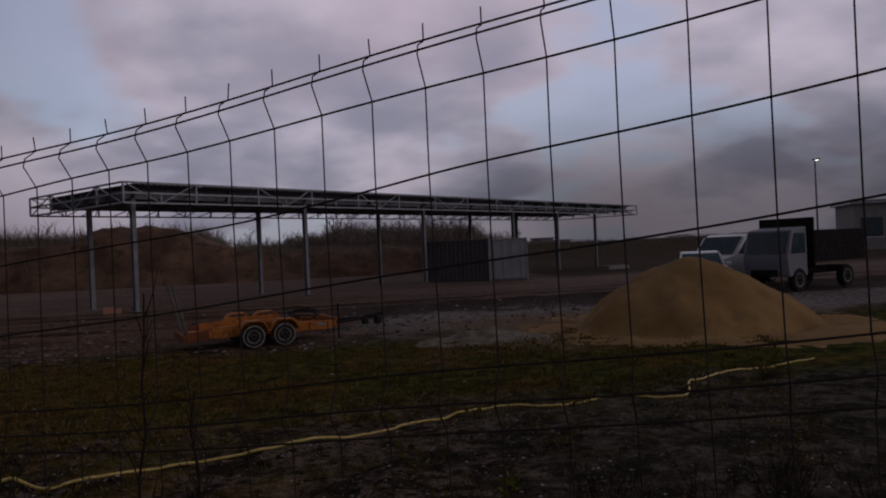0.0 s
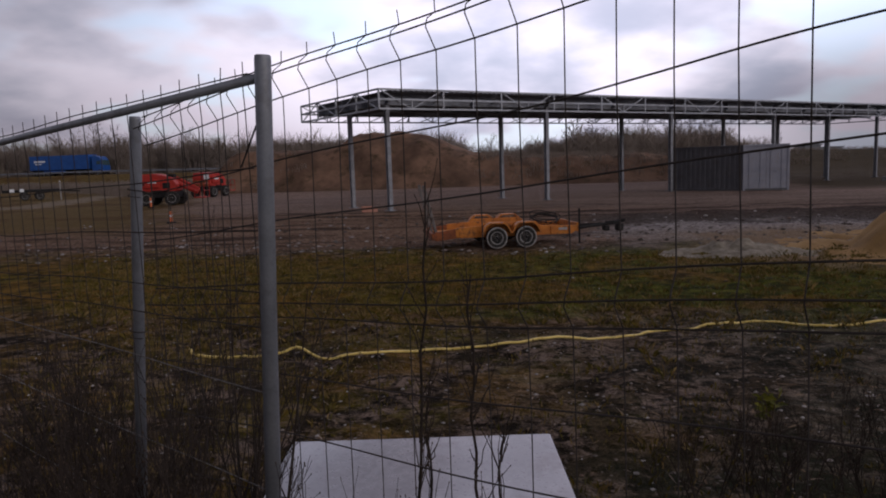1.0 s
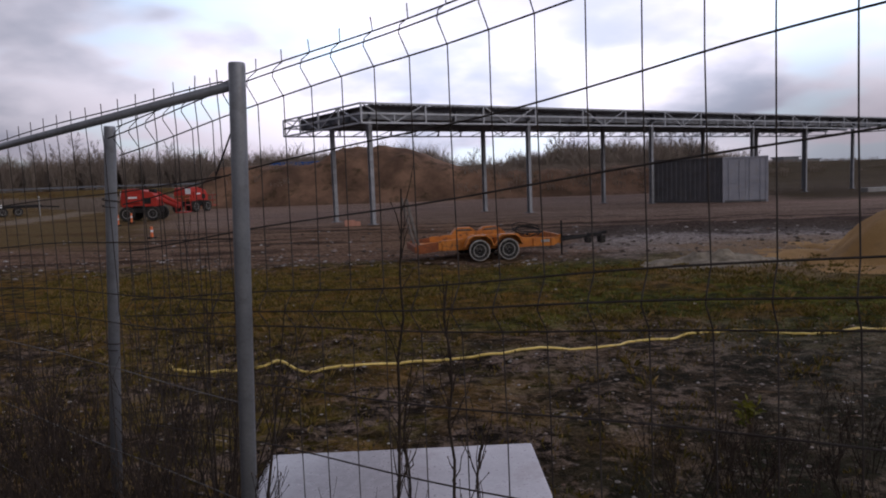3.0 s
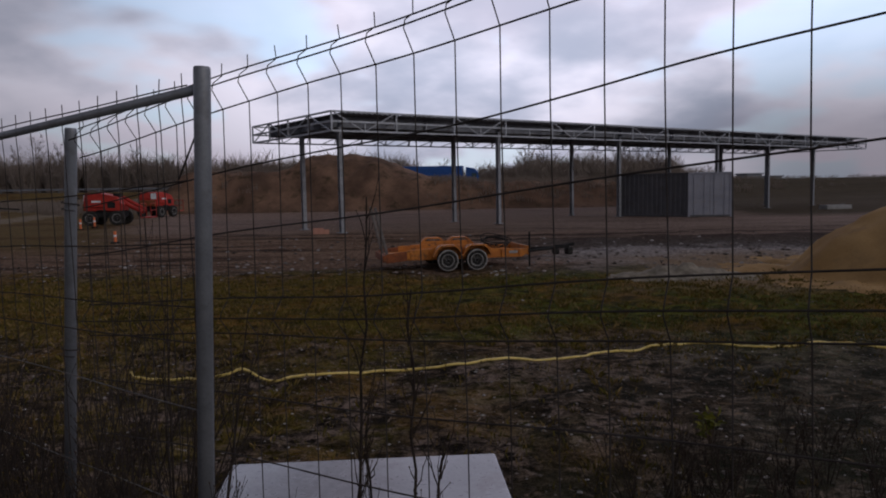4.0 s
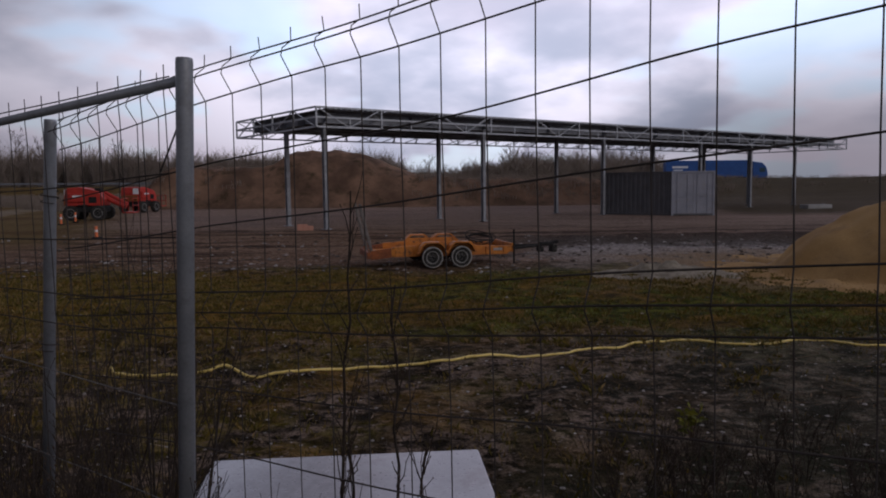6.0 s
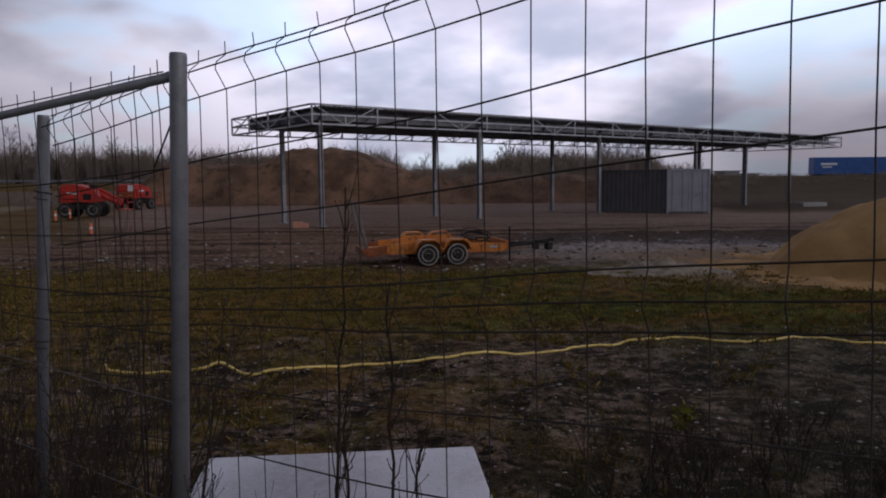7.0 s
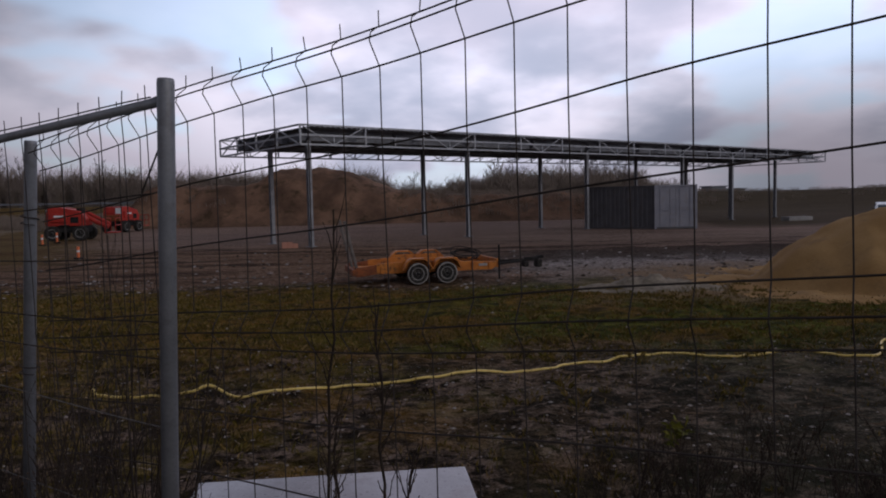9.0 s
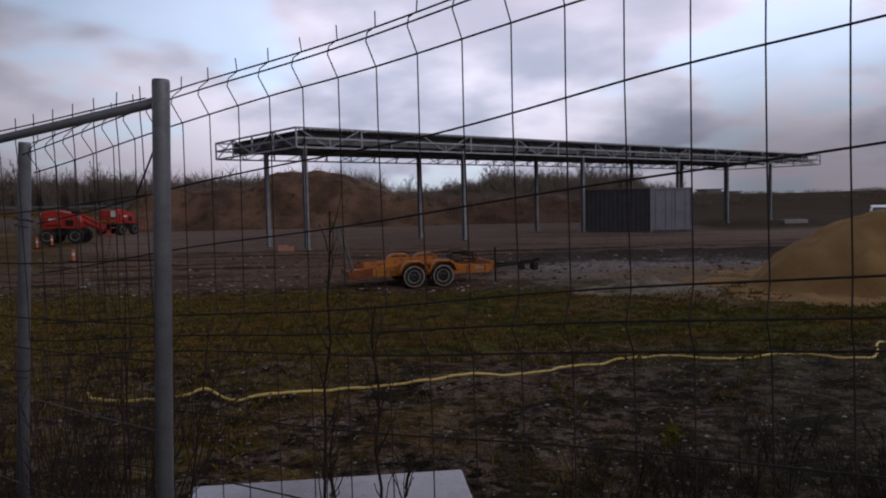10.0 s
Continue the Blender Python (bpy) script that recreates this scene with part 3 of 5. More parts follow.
# ---- yellow hose ----
def build_hose():
    rnd = random.Random(3)
    knots = [(-3.33, 6.62, 0.05), (-3.18, 6.51, 0), (-2.71, 6.45, 0), (-2.40, 6.42, 0), (-2.26, 6.46, 0.055), (-2.17, 6.46, 0.075), (-2.03, 6.41, 0.02), (-1.88, 6.35, 0), (-1.70, 6.37, 0),
             (-1.45, 6.49, 0), (-1.02, 6.68, 0), (-0.5, 6.72, 0), (0.04, 6.87, 0), (0.6, 7.07, 0), (0.9, 7.15, 0), (1.21, 7.41, 0), (1.59, 7.54, 0),
             (2.0, 7.75, 0), (2.39, 7.83, 0), (2.71, 7.7, 0), (2.97, 7.6, 0), (3.4, 7.72, 0), (3.78, 7.77, 0), (4.03, 7.6, 0), (4.35, 7.5, 0),
             (4.58, 7.66, 0), (4.85, 8.1, 0.03), (5.2, 8.35, 0), (5.75, 8.68, 0), (6.7, 9.02, 0), (7.6, 9.2, 0)]
    knots = [(x, y - 0.055 * float(1 - smooth(-1.6, 0.2, x)), z) for x, y, z in knots]
    pts = []
    for k in range(len(knots) - 1):
        p0, p1, p2, p3 = (Vector(knots[min(max(k + j, 0), len(knots) - 1)]) for j in (-1, 0, 1, 2))
        for t in np.linspace(0, 1, 6, endpoint=False):
            t = float(t)
            q = 0.5 * (2 * p1 + (p2 - p0) * t + (2 * p0 - 5 * p1 + 4 * p2 - p3) * t * t + (3 * p1 - p0 - 3 * p2 + p3) * t ** 3)
            pts.append((q.x, q.y, ground_z(q.x, q.y) + 0.013 + q.z))
    single("hose", tube(pts, 0.0130, 8), HOSE, Matrix(), "faded yellow plastic hose lying across the soil", "hose", smooth=True)


build_hose()


# ---- orange plant trailer ----
def wheel(parent, m, r, w, tyre=RUBBER, wall=SIDEWALL):
    ob = part("wheel", lathe([(r * 0.62, -w * 0.42), (r * 0.86, -w * 0.5), (r * 0.97, -w * 0.40), (r, -w * 0.2), (r, w * 0.2), (r * 0.97, w * 0.40), (r * 0.86, w * 0.5), (r * 0.62, w * 0.42)], m=Matrix()), tyre, parent, "", True)
    ob.matrix_basis = m
    part("sidewall", lathe([(r * 0.87, -w * 0.50), (r * 0.90, -w * 0.53), (r * 0.985, -w * 0.42), (r * 0.985, -w * 0.34), (r * 0.87, -w * 0.34)], ring=True), wall, ob, "mud-caked pale sidewall", True)
    part("rim", lathe([(r * 0.60, -w * 0.36), (r * 0.60, -w * 0.44), (r * 0.52, -w * 0.42), (r * 0.40, -w * 0.30), (r * 0.22, -w * 0.40), (r * 0.10, -w * 0.46), (r * 0.10, w * 0.2), (r * 0.6, w * 0.3)]), RIM, ob)
    part("hub", lathe([(r * 0.13, -w * 0.56), (r * 0.16, -w * 0.52), (r * 0.16, -w * 0.36)], sides=12), BLACK, ob)
    return ob


def build_trailer():
    gz = ground_z(-0.4, 15.9)
    a = thing("plant_trailer", pose(-0.64, 16.80, gz, 0, 0, 15), "battered orange twin-axle plant trailer parked on the mud", "trailer")
    # bed between the wheels
    part("bed", bx((3.05, 1.30, 0.07), pose(-0.05, 0, 0.30), 0.01), ORANGE, a)
    for y in (-0.66, 0.66):
        part("side_rail", prism([(-1.20, 0.25), (1.45, 0.24), (1.62, 0.34), (1.62, 0.42), (0.62, 0.46), (-0.62, 0.50), (-1.20, 0.47)], 0.06, pose(0, y, 0), 0.008), ORANGE, a)
        part("tail_rail", prism([(-1.66, 0.20), (-1.20, 0.25), (-1.20, 0.45), (-1.66, 0.40)], 0.055, pose(0, y, 0), 0.008), RUST, a, "rusted tail section")
        for x in np.linspace(-1.1, 1.4, 7):
            part("stake_pocket", bx((0.05, 0.04, 0.16), pose(float(x), y * 1.06, 0.345), 0.006), ORANGE, a)
    for y in (-0.86, 0.86):
        s = -1 if y < 0 else 1
        for x in (-0.33, 0.33):
            wheel(a, pose(x, y, 0.240, 0, 0, 0 if s < 0 else 180), 0.240, 0.19)
            outline = [(x - 0.34, 0.40), (x - 0.26, 0.57), (x - 0.16, 0.645), (x + 0.16, 0.645), (x + 0.26, 0.57), (x + 0.34, 0.40), (x + 0.31, 0.40), (x + 0.235, 0.55), (x + 0.145, 0.615), (x - 0.145, 0.615), (x - 0.235, 0.55), (x - 0.31, 0.40)]
            part("mudguard", prism(outline, 0.25, pose(0, y, -0.065 if s < 0 else 0.0)), ORANGE, a)
            part("axle_end", tube([(x, y * 0.7, 0.24), (x, y, 0.24)], 0.035, 10), BLACK, a)
        part("wheel_panel", prism([(-0.66, 0.30), (0.66, 0.30), (0.72, 0.44), (0.60, 0.56), (-0.60, 0.56), (-0.72, 0.44)], 0.03, pose(0, y * 0.835, 0), 0.006), ORANGE, a)
        part("guard_bracket", tube([(0, y * 0.84, 0.42), (0, y, 0.50), (0, y * 1.08, 0.50)], 0.014, 6), RUST, a)
    part("headboard", bx((0.05, 1.30, 0.20), pose(1.60, 0, 0.38), 0.008), ORANGE, a)
    part("tail_beam", bx((0.08, 1.40, 0.14), pose(-1.70, 0, 0.30), 0.01), RUST, a)
    # loading ramps standing at the tail
    for y in (-0.48, 0.42):
        ramp_ob = part("loading_ramp", bx((0.055, 0.15, 1.24), pose(0, 0, 0.62), 0.006), WOOD, a, "grey upright loading ramp")
        ramp_ob.matrix_basis = pose(-1.58, y, 0.22, 0, -13, 0)
        for z in np.linspace(0.1, 1.14, 8):
            part("cleat", bx((0.03, 0.12, 0.03), pose(-0.035, 0, float(z))), WOOD, ramp_ob)
    # drawbar, stand and coupling
    for y in (-0.42, 0.42):
        part("drawbar", tube([(1.5, y, 0.32), (2.55, 0, 0.36)], 0.035, 8), BLACK, a)
    part("coupling", bx((0.34, 0.09, 0.09), pose(2.68, 0, 0.38), 0.02), BLACK, a)
    part("jockey_stand", tube([(1.62, -0.72, 0.03), (1.62, -0.72, 0.80)], 0.022, 8), BLACK, a)
    part("stand_foot", bx((0.12, 0.12, 0.02), pose(1.62, -0.72, 0.02)), BLACK, a)
    part("lamp_board", bx((0.20, 0.02, 0.055), pose(1.24, -0.705, 0.36), 0.004), CONCRETE, a, "scuffed pale marker plate")
    # cable coil on the front of the bed
    pts = []
    for t in np.linspace(0, 31, 200):
        tilt = 0.35 + 0.30 * math.sin(t * 0.37)
        rr = 0.31 + 0.05 * math.sin(t * 0.81)
        pts.append((1.02 + rr * math.cos(t) + 0.03 * math.sin(2.3 * t), 0.02 + rr * math.sin(t) * math.cos(tilt), 0.56 + rr * math.sin(t) * math.sin(tilt) * 0.75 + 0.04 * math.sin(0.53 * t)))
    single_coil = tube(pts, 0.011, 6)
    ob = single("cable_coil", single_coil, BLACK, pose(-0.64, 16.80, gz, 0, 0, 15), "tangled black cable coil heaped on the trailer bed", "cable", smooth=True)
    # dark scrap iron beyond the drawbar
    b = thing("scrap_bar", pose(2.05, 19.2, ground_z(2.05, 19.2) - 0.01, 0, 0, 12), "dark rusty beam lying on stones behind the trailer", "beam")
    part("beam", bx((0.62, 0.08, 0.08), pose(0.12, 0, 0.21, 0, -9, 0), 0.015), BLACK, b)
    part("block", bx((0.16, 0.3, 0.20), pose(0.28, 0, 0.09), 0.05), RUBBER, b)
    part("block", bx((0.14, 0.3, 0.15), pose(-0.08, 0, 0.075), 0.05), RUBBER, b)


build_trailer()


# ---- steel canopy ----
def build_canopy():
    length, width = 44.9, 8.1
    a = thing("canopy", pose(-5.744, 28.3, -0.24, 0, 0, 39.1), "long unfinished flat steel canopy on slender columns", "canopy")
    top, mid, low = 4.85, 4.46, 4.09
    # roof sheets, each with its folded ribs
    n = 15
    w = (length - 1.2) / n
    for i in range(n):
        bm = bmesh.new()
        zz = [(0, 0), (0.10, 0), (0.13, 0.05), (0.20, 0.05), (0.23, 0)]
        prof = [(k * 0.2488 * w / 2.911 * 0.975 * 1.0 + dx * 0.9, dz) for k in range(12) for dx, dz in zz[:-1]]
        prof = [(min(x, w - 0.01), z) for x, z in prof]
        va = [bm.verts.new((x, 0.06, 4.79 + z)) for x, z in prof]
        vb = [bm.verts.new((x, width - 1.0, 4.79 + z)) for x, z in prof]
        vc = [bm.verts.new((x, 0.06, 4.77 + z)) for x, z in prof]
        vd = [bm.verts.new((x, width - 1.0, 4.77 + z)) for x, z in prof]
        for k in range(len(prof) - 1):
            bm.faces.new((va[k], va[k + 1], vb[k + 1], vb[k]))
            bm.faces.new((vc[k], vd[k], vd[k + 1], vc[k + 1]))
            bm.faces.new((va[k], vc[k], vc[k + 1], va[k + 1]))
        ob = part("roof_sheet", bm, DECK, a)
        ob.matrix_basis = pose(0.4 + i * w, 0, 0)
    # long beams under the sheets, with flanges
    for y in (0.75, 2.4, 4.2, 5.7, 7.0):
        bm = bx((length - 0.8, 0.012, 0.44), pose(length / 2, y, 4.53))
        bx((length - 0.8, 0.18, 0.02), pose(length / 2, y, 4.757), 0, bm)
        bx((length - 0.8, 0.18, 0.02), pose(length / 2, y, 4.30), 0, bm)
        part("long_beam", bm, BEAM, a)
    stations = [0.7, 9.1, 17.7, 26.8, 32.6, 38.5]
    for x in stations + [4.9, 13.4, 22.2, 29.7, 35.5, 42.0]:
        bm = bx((0.012, width - 1.0, 0.36), pose(x, width / 2, 4.54))
        bx((0.16, width - 1.0, 0.02), pose(x, width / 2, 4.35), 0, bm)
        bx((0.16, width - 1.0, 0.02), pose(x, width / 2, 4.72), 0, bm)
        part("cross_beam", bm, BEAM, a)
    for x in stations:
        for y in (0.70, 4.2):
            bm = bx((0.012, 0.17, 4.3), pose(x, y, 2.15))
            bx((0.165, 0.014, 4.3), pose(x, y - 0.085, 2.15), 0, bm)
            bx((0.165, 0.014, 4.3), pose(x, y + 0.085, 2.15), 0, bm)
            c = part("column", bm, COLUMN, a)
            part("base_plate", bx((0.36, 0.36, 0.025), pose(x, y, 0.03)), COLUMN, c)
    # open fascia frame round the edge
    def rail(p, q, name="fascia_rail", t=0.07):
        p, q = Vector(p), Vector(q)
        d = q - p
        m = Matrix.Translation((p + q) / 2) @ d.to_track_quat("X", "Z").to_matrix().to_4x4()
        part(name, bx((d.length, t, t), m), FRAME, a)

    for z in (top, mid, low):
        rail((0, 0, z), (length, 0, z))
        rail((0, width, z), (length, width, z))
        rail((0, 0.04, z), (0, width - 0.04, z))
        rail((length, 0.04, z), (length, width - 0.04, z))
    xs = list(np.linspace(0, length, 16))
    for y in (0.0, width):
        for i, x in enumerate(xs):
            x = float(x)
            rail((x, y, low), (x, y, top), "fascia_post", 0.065)
            if i < len(xs) - 1:
                nx = float(xs[i + 1])
                if i % 2 == 0:
                    rail((x + 0.05, y + 0.03, top), (x + (nx - x) * 0.5, y + 0.03, low), "fascia_brace", 0.04)
                    rail((x + (nx - x) * 0.5, y + 0.03, low), (nx - 0.05, y + 0.03, top), "fascia_brace", 0.04)
                rail(((x + nx) / 2, y, mid), ((x + nx) / 2, y, low), "fascia_post", 0.045)
    for x in (0.0, length):
        for y in np.linspace(width / 4, width * 3 / 4, 3):
            rail((x, float(y), low), (x, float(y), top), "fascia_post", 0.065)
        rail((x, 0.1, low), (x, width / 4, top), "fascia_brace", 0.04)
        rail((x, width / 4, top), (x, width / 2, low), "fascia_brace", 0.04)
        rail((x, width / 2, low), (x, 3 * width / 4, top), "fascia_brace", 0.04)
        rail((x, 3 * width / 4, top), (x, width - 0.1, low), "fascia_brace", 0.04)
    # outriggers that carry the fascia
    for x in xs:
        x = float(x)
        rail((x, 0.05, mid), (x, 0.75, 4.45), "outrigger", 0.05)
        rail((x, width - 0.05, mid), (x, 7.0, 4.5), "outrigger", 0.05)
    # short web bars that hang the far lower rail from the roof beams
    for x in np.arange(0.6, length - 1, 1.5):
        x = float(x)
        rail((x, width - 0.08, low), (x + 0.35, width - 1.0, 4.36), "web_bar", 0.035)
        rail((x + 0.7, width - 0.08, low), (x + 0.35, width - 1.0, 4.36), "web_bar", 0.035)


build_canopy()


# ---- small stack of bricks beside a column ----
def build_bricks():
    a = thing("brick_stack", pose(-6.5, 29.2, ground_z(-6.5, 29.2), 0, 0, 15), "small stack of pinkish bricks on bare ground", "brick stack")
    rnd = random.Random(2)
    shape = bx((0.21, 0.10, 0.065), None, 0.004)
    me = bpy.data.meshes.new("brick")
    shape.to_mesh(me)
    shape.free()
    me.materials.append(surface("pink_brick", (0.42, 0.20, 0.14), (0.52, 0.27, 0.20), 4, 0.9, 0.0, 0.1, 50))
    for k in range(4):
        for i in range(3 if k < 3 else 2):
            for j in range(2):
                ob = new("brick", me)
                ob.parent = a
                ob.matrix_basis = pose((i - 1.0) * 0.215, (j - 0.5) * 0.105, 0.034 + k * 0.067, 0, 0, rnd.uniform(-3, 3))


build_bricks()


# ---- storage container ----
def build_container():
    a = thing("storage_container", pose(10.85, 38.39, -0.24, 0, 0, -5), "grey corrugated storage container, shaded side and lit doors painted in", "container")
    dpt, wid, hgt = 3.82, 2.09, 2.32
    yaw = 32
    # long side runs away from the doors
    long_dir = Vector((-math.cos(radians(yaw)), math.sin(radians(yaw)), 0))
    bm = bmesh.new()
    pts = []
    t = 0.0
    while t < dpt:
        for dt, o in ((0.0, 0.0), (0.07, 0.0), (0.10, 0.022), (0.17, 0.022), (0.20, 0.0)):
            pts.append((min(t + dt, dpt), o))
        t += 0.26
    nrm = Vector((long_dir.y, -long_dir.x, 0))
    if nrm.y > 0:
        nrm = -nrm
    lo = [bm.verts.new(long_dir * s - nrm * o + Vector((0, 0, 0.12))) for s, o in pts]
    hi = [bm.verts.new(long_dir * s - nrm * o + Vector((0, 0, hgt - 0.1))) for s, o in pts]
    for i in range(len(pts) - 1):
        bm.faces.new((lo[i], lo[i + 1], hi[i + 1], hi[i]))
    part("side_panel", bm, CONT_DARK, a, "dark grey corrugated side, shade painted into the grey")
    corners = [Vector((0, 0, 0)), Vector((wid, 0, 0)), Vector((wid, 0, 0)) + long_dir * dpt, long_dir * dpt]

    def bar(p, q, name, mat_, t=0.1):
        d = q - p
        m = Matrix.Translation((p + q) / 2) @ d.to_track_quat("X", "Z").to_matrix().to_4x4()
        part(name, bx((d.length, t, t), m, 0.01), mat_, a)

    for i in range(4):
        p, q = corners[i], corners[(i + 1) % 4]
        bar(p + Vector((0, 0, 0.06)), q + Vector((0, 0, 0.06)), "bottom_rail", CONT_DARK)
        # rails and posts on the door face take the lit tone
        bar(p + Vector((0, 0, hgt - 0.05)), q + Vector((0, 0, hgt - 0.05)), "top_rail", CONT_PALE if i == 0 else CONT_DARK)
        bar(p, p + Vector((0, 0, hgt)), "corner_post", CONT_PALE if i < 2 else CONT_DARK, 0.11)
    bm = bmesh.new()
    v = [bm.verts.new(c + Vector((0, 0, hgt - 0.02))) for c in corners]
    w2 = [bm.verts.new(c + Vector((0, 0, hgt - 0.06))) for c in corners]
    bm.faces.new(v)
    bm.faces.new(w2[::-1])
    for i in range(4):
        bm.faces.new((v[i], w2[i], w2[(i + 1) % 4], v[(i + 1) % 4]))
    part("roof", bm, CONT_DARK, a)
    for i in (1, 2):
        p, q = corners[i], corners[(i + 1) % 4]
        m = Matrix.Translation((p + q) / 2 + Vector((0, 0, hgt / 2))) @ (q - p).to_track_quat("X", "Z").to_matrix().to_4x4()
        part("far_panel", bx(((q - p).length - 0.1, 0.03, hgt - 0.2), m), CONT_DARK, a)
    for x in (0.542, 1.548):
        d = part("door", bx((0.998, 0.05, hgt - 0.22), pose(x, 0.0, hgt / 2), 0.008), CONT_PALE, a, "pale grey door leaf, light painted into the grey")
        for dx in (-0.3, 0.22):
            part("lock_rod", tube([(x + dx, -0.045, 0.15), (x + dx, -0.045, hgt - 0.15)], 0.010, 6), CONT_PALE, d)
        part("door_handle", bx((0.28, 0.02, 0.04), pose(x, -0.07, 1.0), 0.005), CONT_PALE, d)



build_container()


# ---- earth mound and sand heap ----
def heap(name, xs, ys, height, material, label, category):
    verts = [(float(x), float(y), height(float(x), float(y))) for y in ys for x in xs]
    w = len(xs)
    faces = [(j * w + i, j * w + i + 1, (j + 1) * w + i + 1, (j + 1) * w + i) for j in range(len(ys) - 1) for i in range(w - 1)]
    me = bpy.data.meshes.new(name)
    me.from_pydata(verts, [], faces)
    me.polygons.foreach_set("use_smooth", [True] * len(faces))
    me.materials.append(material)
    return tagged(new(name, me), label, category)


def mound_z(x, y):
    n1, n2 = fractal(x, y, 0.16, 2.0), fractal(x, y, 0.7, 5.0)
    n3 = abs(fractal(x * 1.0, y * 0.35, 0.9, 11.0))
    edge = float(smooth(57.5, 62.5, y + 1.2 * n1) * (1 - smooth(70, 78, y))) * float(smooth(-29.5, -25.5, x) * (1 - smooth(10, 17, x)))
    bank = (2.75 + 0.85 * (1 - float(smooth(-11, -4, x))) - 0.42 * float(smooth(-4, 1, x)) + 0.10 * n1) * edge
    across = float(smooth(-17.9, -15.0, x) * (1 - smooth(-9.5, -3.5, x)))
    peak = (1.20 + 0.16 * math.exp(-((x + 11.2) / 1.0) ** 2)) * across * float(smooth(59.5, 64.5, y) * (1 - smooth(68, 75, y)))
    # gullies washed into the slope
    gully = 0.55 * n3 * float(smooth(58.5, 60.5, y) * (1 - smooth(62.5, 64.5, y)))
    return -0.34 + bank + peak * (1 + 0.06 * n1) + (0.13 * n2 + 0.09 * fractal(x, y, 1.9, 9.0) - gully) * edge


heap("earth_mound", np.arange(-36, 19, 0.45), np.arange(56, 80, 0.45), mound_z, EARTH, "long bank of bare brown earth rising to a heap", "earth mound")


def sand_z(x, y):
    r = math.hypot(x - 8.72, (y - 14.4) * 0.95) + 0.22 * fractal(x, y, 0.7, 4.0)
    cone = 1.64 * max(1 - (max(r, 0.0) / 2.5) ** 1.4, 0.0)
    z = cone - 0.04 * math.exp(-(r / 0.7) ** 2) + 0.085 * math.exp(-((r - 2.9) / 1.1) ** 2) * (1 + fractal(x, y, 1.2, 2.0))
    return ground_z(x, y) - 0.05 + z + 0.014 * fractal(x, y, 5.0, 8.0)


heap("sand_mound", np.arange(1.0, 13.5, 0.11), np.arange(9.8, 19.5, 0.11), sand_z, SAND, "heap of damp yellow-brown sand with a trampled skirt", "sand mound")


def chips_z(x, y):
    return ground_z(x, y) - 0.06 + 0.27 * math.exp(-(((x - 3.95) / 1.25) ** 2 + ((y - 14.4) / 0.6) ** 2)) * (1 + 0.7 * fractal(x, y, 2.0, 6.0)) + 0.015 * fractal(x, y, 9.0, 2.0)


heap("gravel_mound", np.arange(1.6, 6.4, 0.08), np.arange(13.2, 15.7, 0.08), chips_z, GRAVEL, "low heap of pale grey chippings in the grass", "gravel mound")


# ---- red boom lifts ----
def build_lift(m, flip, label):
    a = thing("boom_lift", m, label, "boom lift", "boom lifts")
    f = -1 if flip else 1
    part("chassis", bx((1.9, 1.4, 0.35), pose(0, 0, 0.62), 0.05), BLACK, a)
    for x in (-0.72, 0.72):
        for y in (-0.78, 0.78):
            wheel(a, pose(x, y, 0.42, 0, 0, 0 if y < 0 else 180), 0.42, 0.30, RUBBER, RUBBER)
    part("turret", prism([(-1.02, 0.82), (0.92, 0.82), (1.0, 1.2), (0.72, 1.62), (-0.30, 1.86), (-0.95, 1.82), (-1.08, 1.4)], 1.5, Matrix.Diagonal((f, 1, 1, 1)), 0.06), RED, a)
    part("engine_cover", bx((0.9, 0.4, 0.5), pose(-0.4 * f, -0.66, 1.28), 0.06), RED, a)
    part("label_plate", bx((0.5, 0.01, 0.10), pose(-0.35 * f, -0.868, 1.36), 0.003), WHITE, a, "plain white plate bar")
    part("tail_plate", bx((0.01, 0.46, 0.42), pose(-1.07 * f, -0.50, 1.55), 0.003), WHITE, a, "plain white tail plate")
    part("vent_panel", bx((0.42, 0.012, 0.34), pose(0.42 * f, -0.757, 1.15), 0.004), BLACK, a, "black louvred side panel")
    part("tool_tray", bx((0.34, 0.5, 0.22), pose(0.62 * f, -0.2, 1.70), 0.03), BLACK, a)
    part("step", bx((0.5, 0.12, 0.05), pose(-0.1 * f, -0.80, 0.86), 0.01), BLACK, a)
    part("counterweight", bx((0.20, 1.3, 0.42), pose(-1.06 * f, 0, 1.05), 0.05), RUST, a, "dull dark red counterweight")
    part("lower_boom", tube([(0.4 * f, 0, 1.62), (1.35 * f, 0, 1.0), (2.0 * f, 0, 0.72)], 0.13, 8), RED, a)
    part("upper_boom", tube([(-0.7 * f, 0.3, 1.78), (0.8 * f, 0.3, 1.55), (2.0 * f, 0.3, 0.85)], 0.10, 8), RED, a)
    cage = part("basket", bx((0.6, 1.2, 0.06), pose(2.2 * f, 0.1, 0.40), 0.01), RED, a)
    for x in (1.92, 2.48):
        for y in (-0.48, 0.68):
            part("basket_post", tube([(x * f, y, 0.45), (x * f, y, 1.2)], 0.022, 6), RED, cage)
        for z in (0.8, 1.2):
            part("basket_rail", tube([(x * f, -0.48, z), (x * f, 0.68, z)], 0.022, 6), RED, cage)


build_lift(pose(-21.35, 40.6, -0.24, 0, 0, 10), False, "red boom lift with folded arm on the gravel")
build_lift(pose(-23.9, 52.6, -0.24, 0, 0, 78), False, "red boom lift with a white tail plate, turned half away")


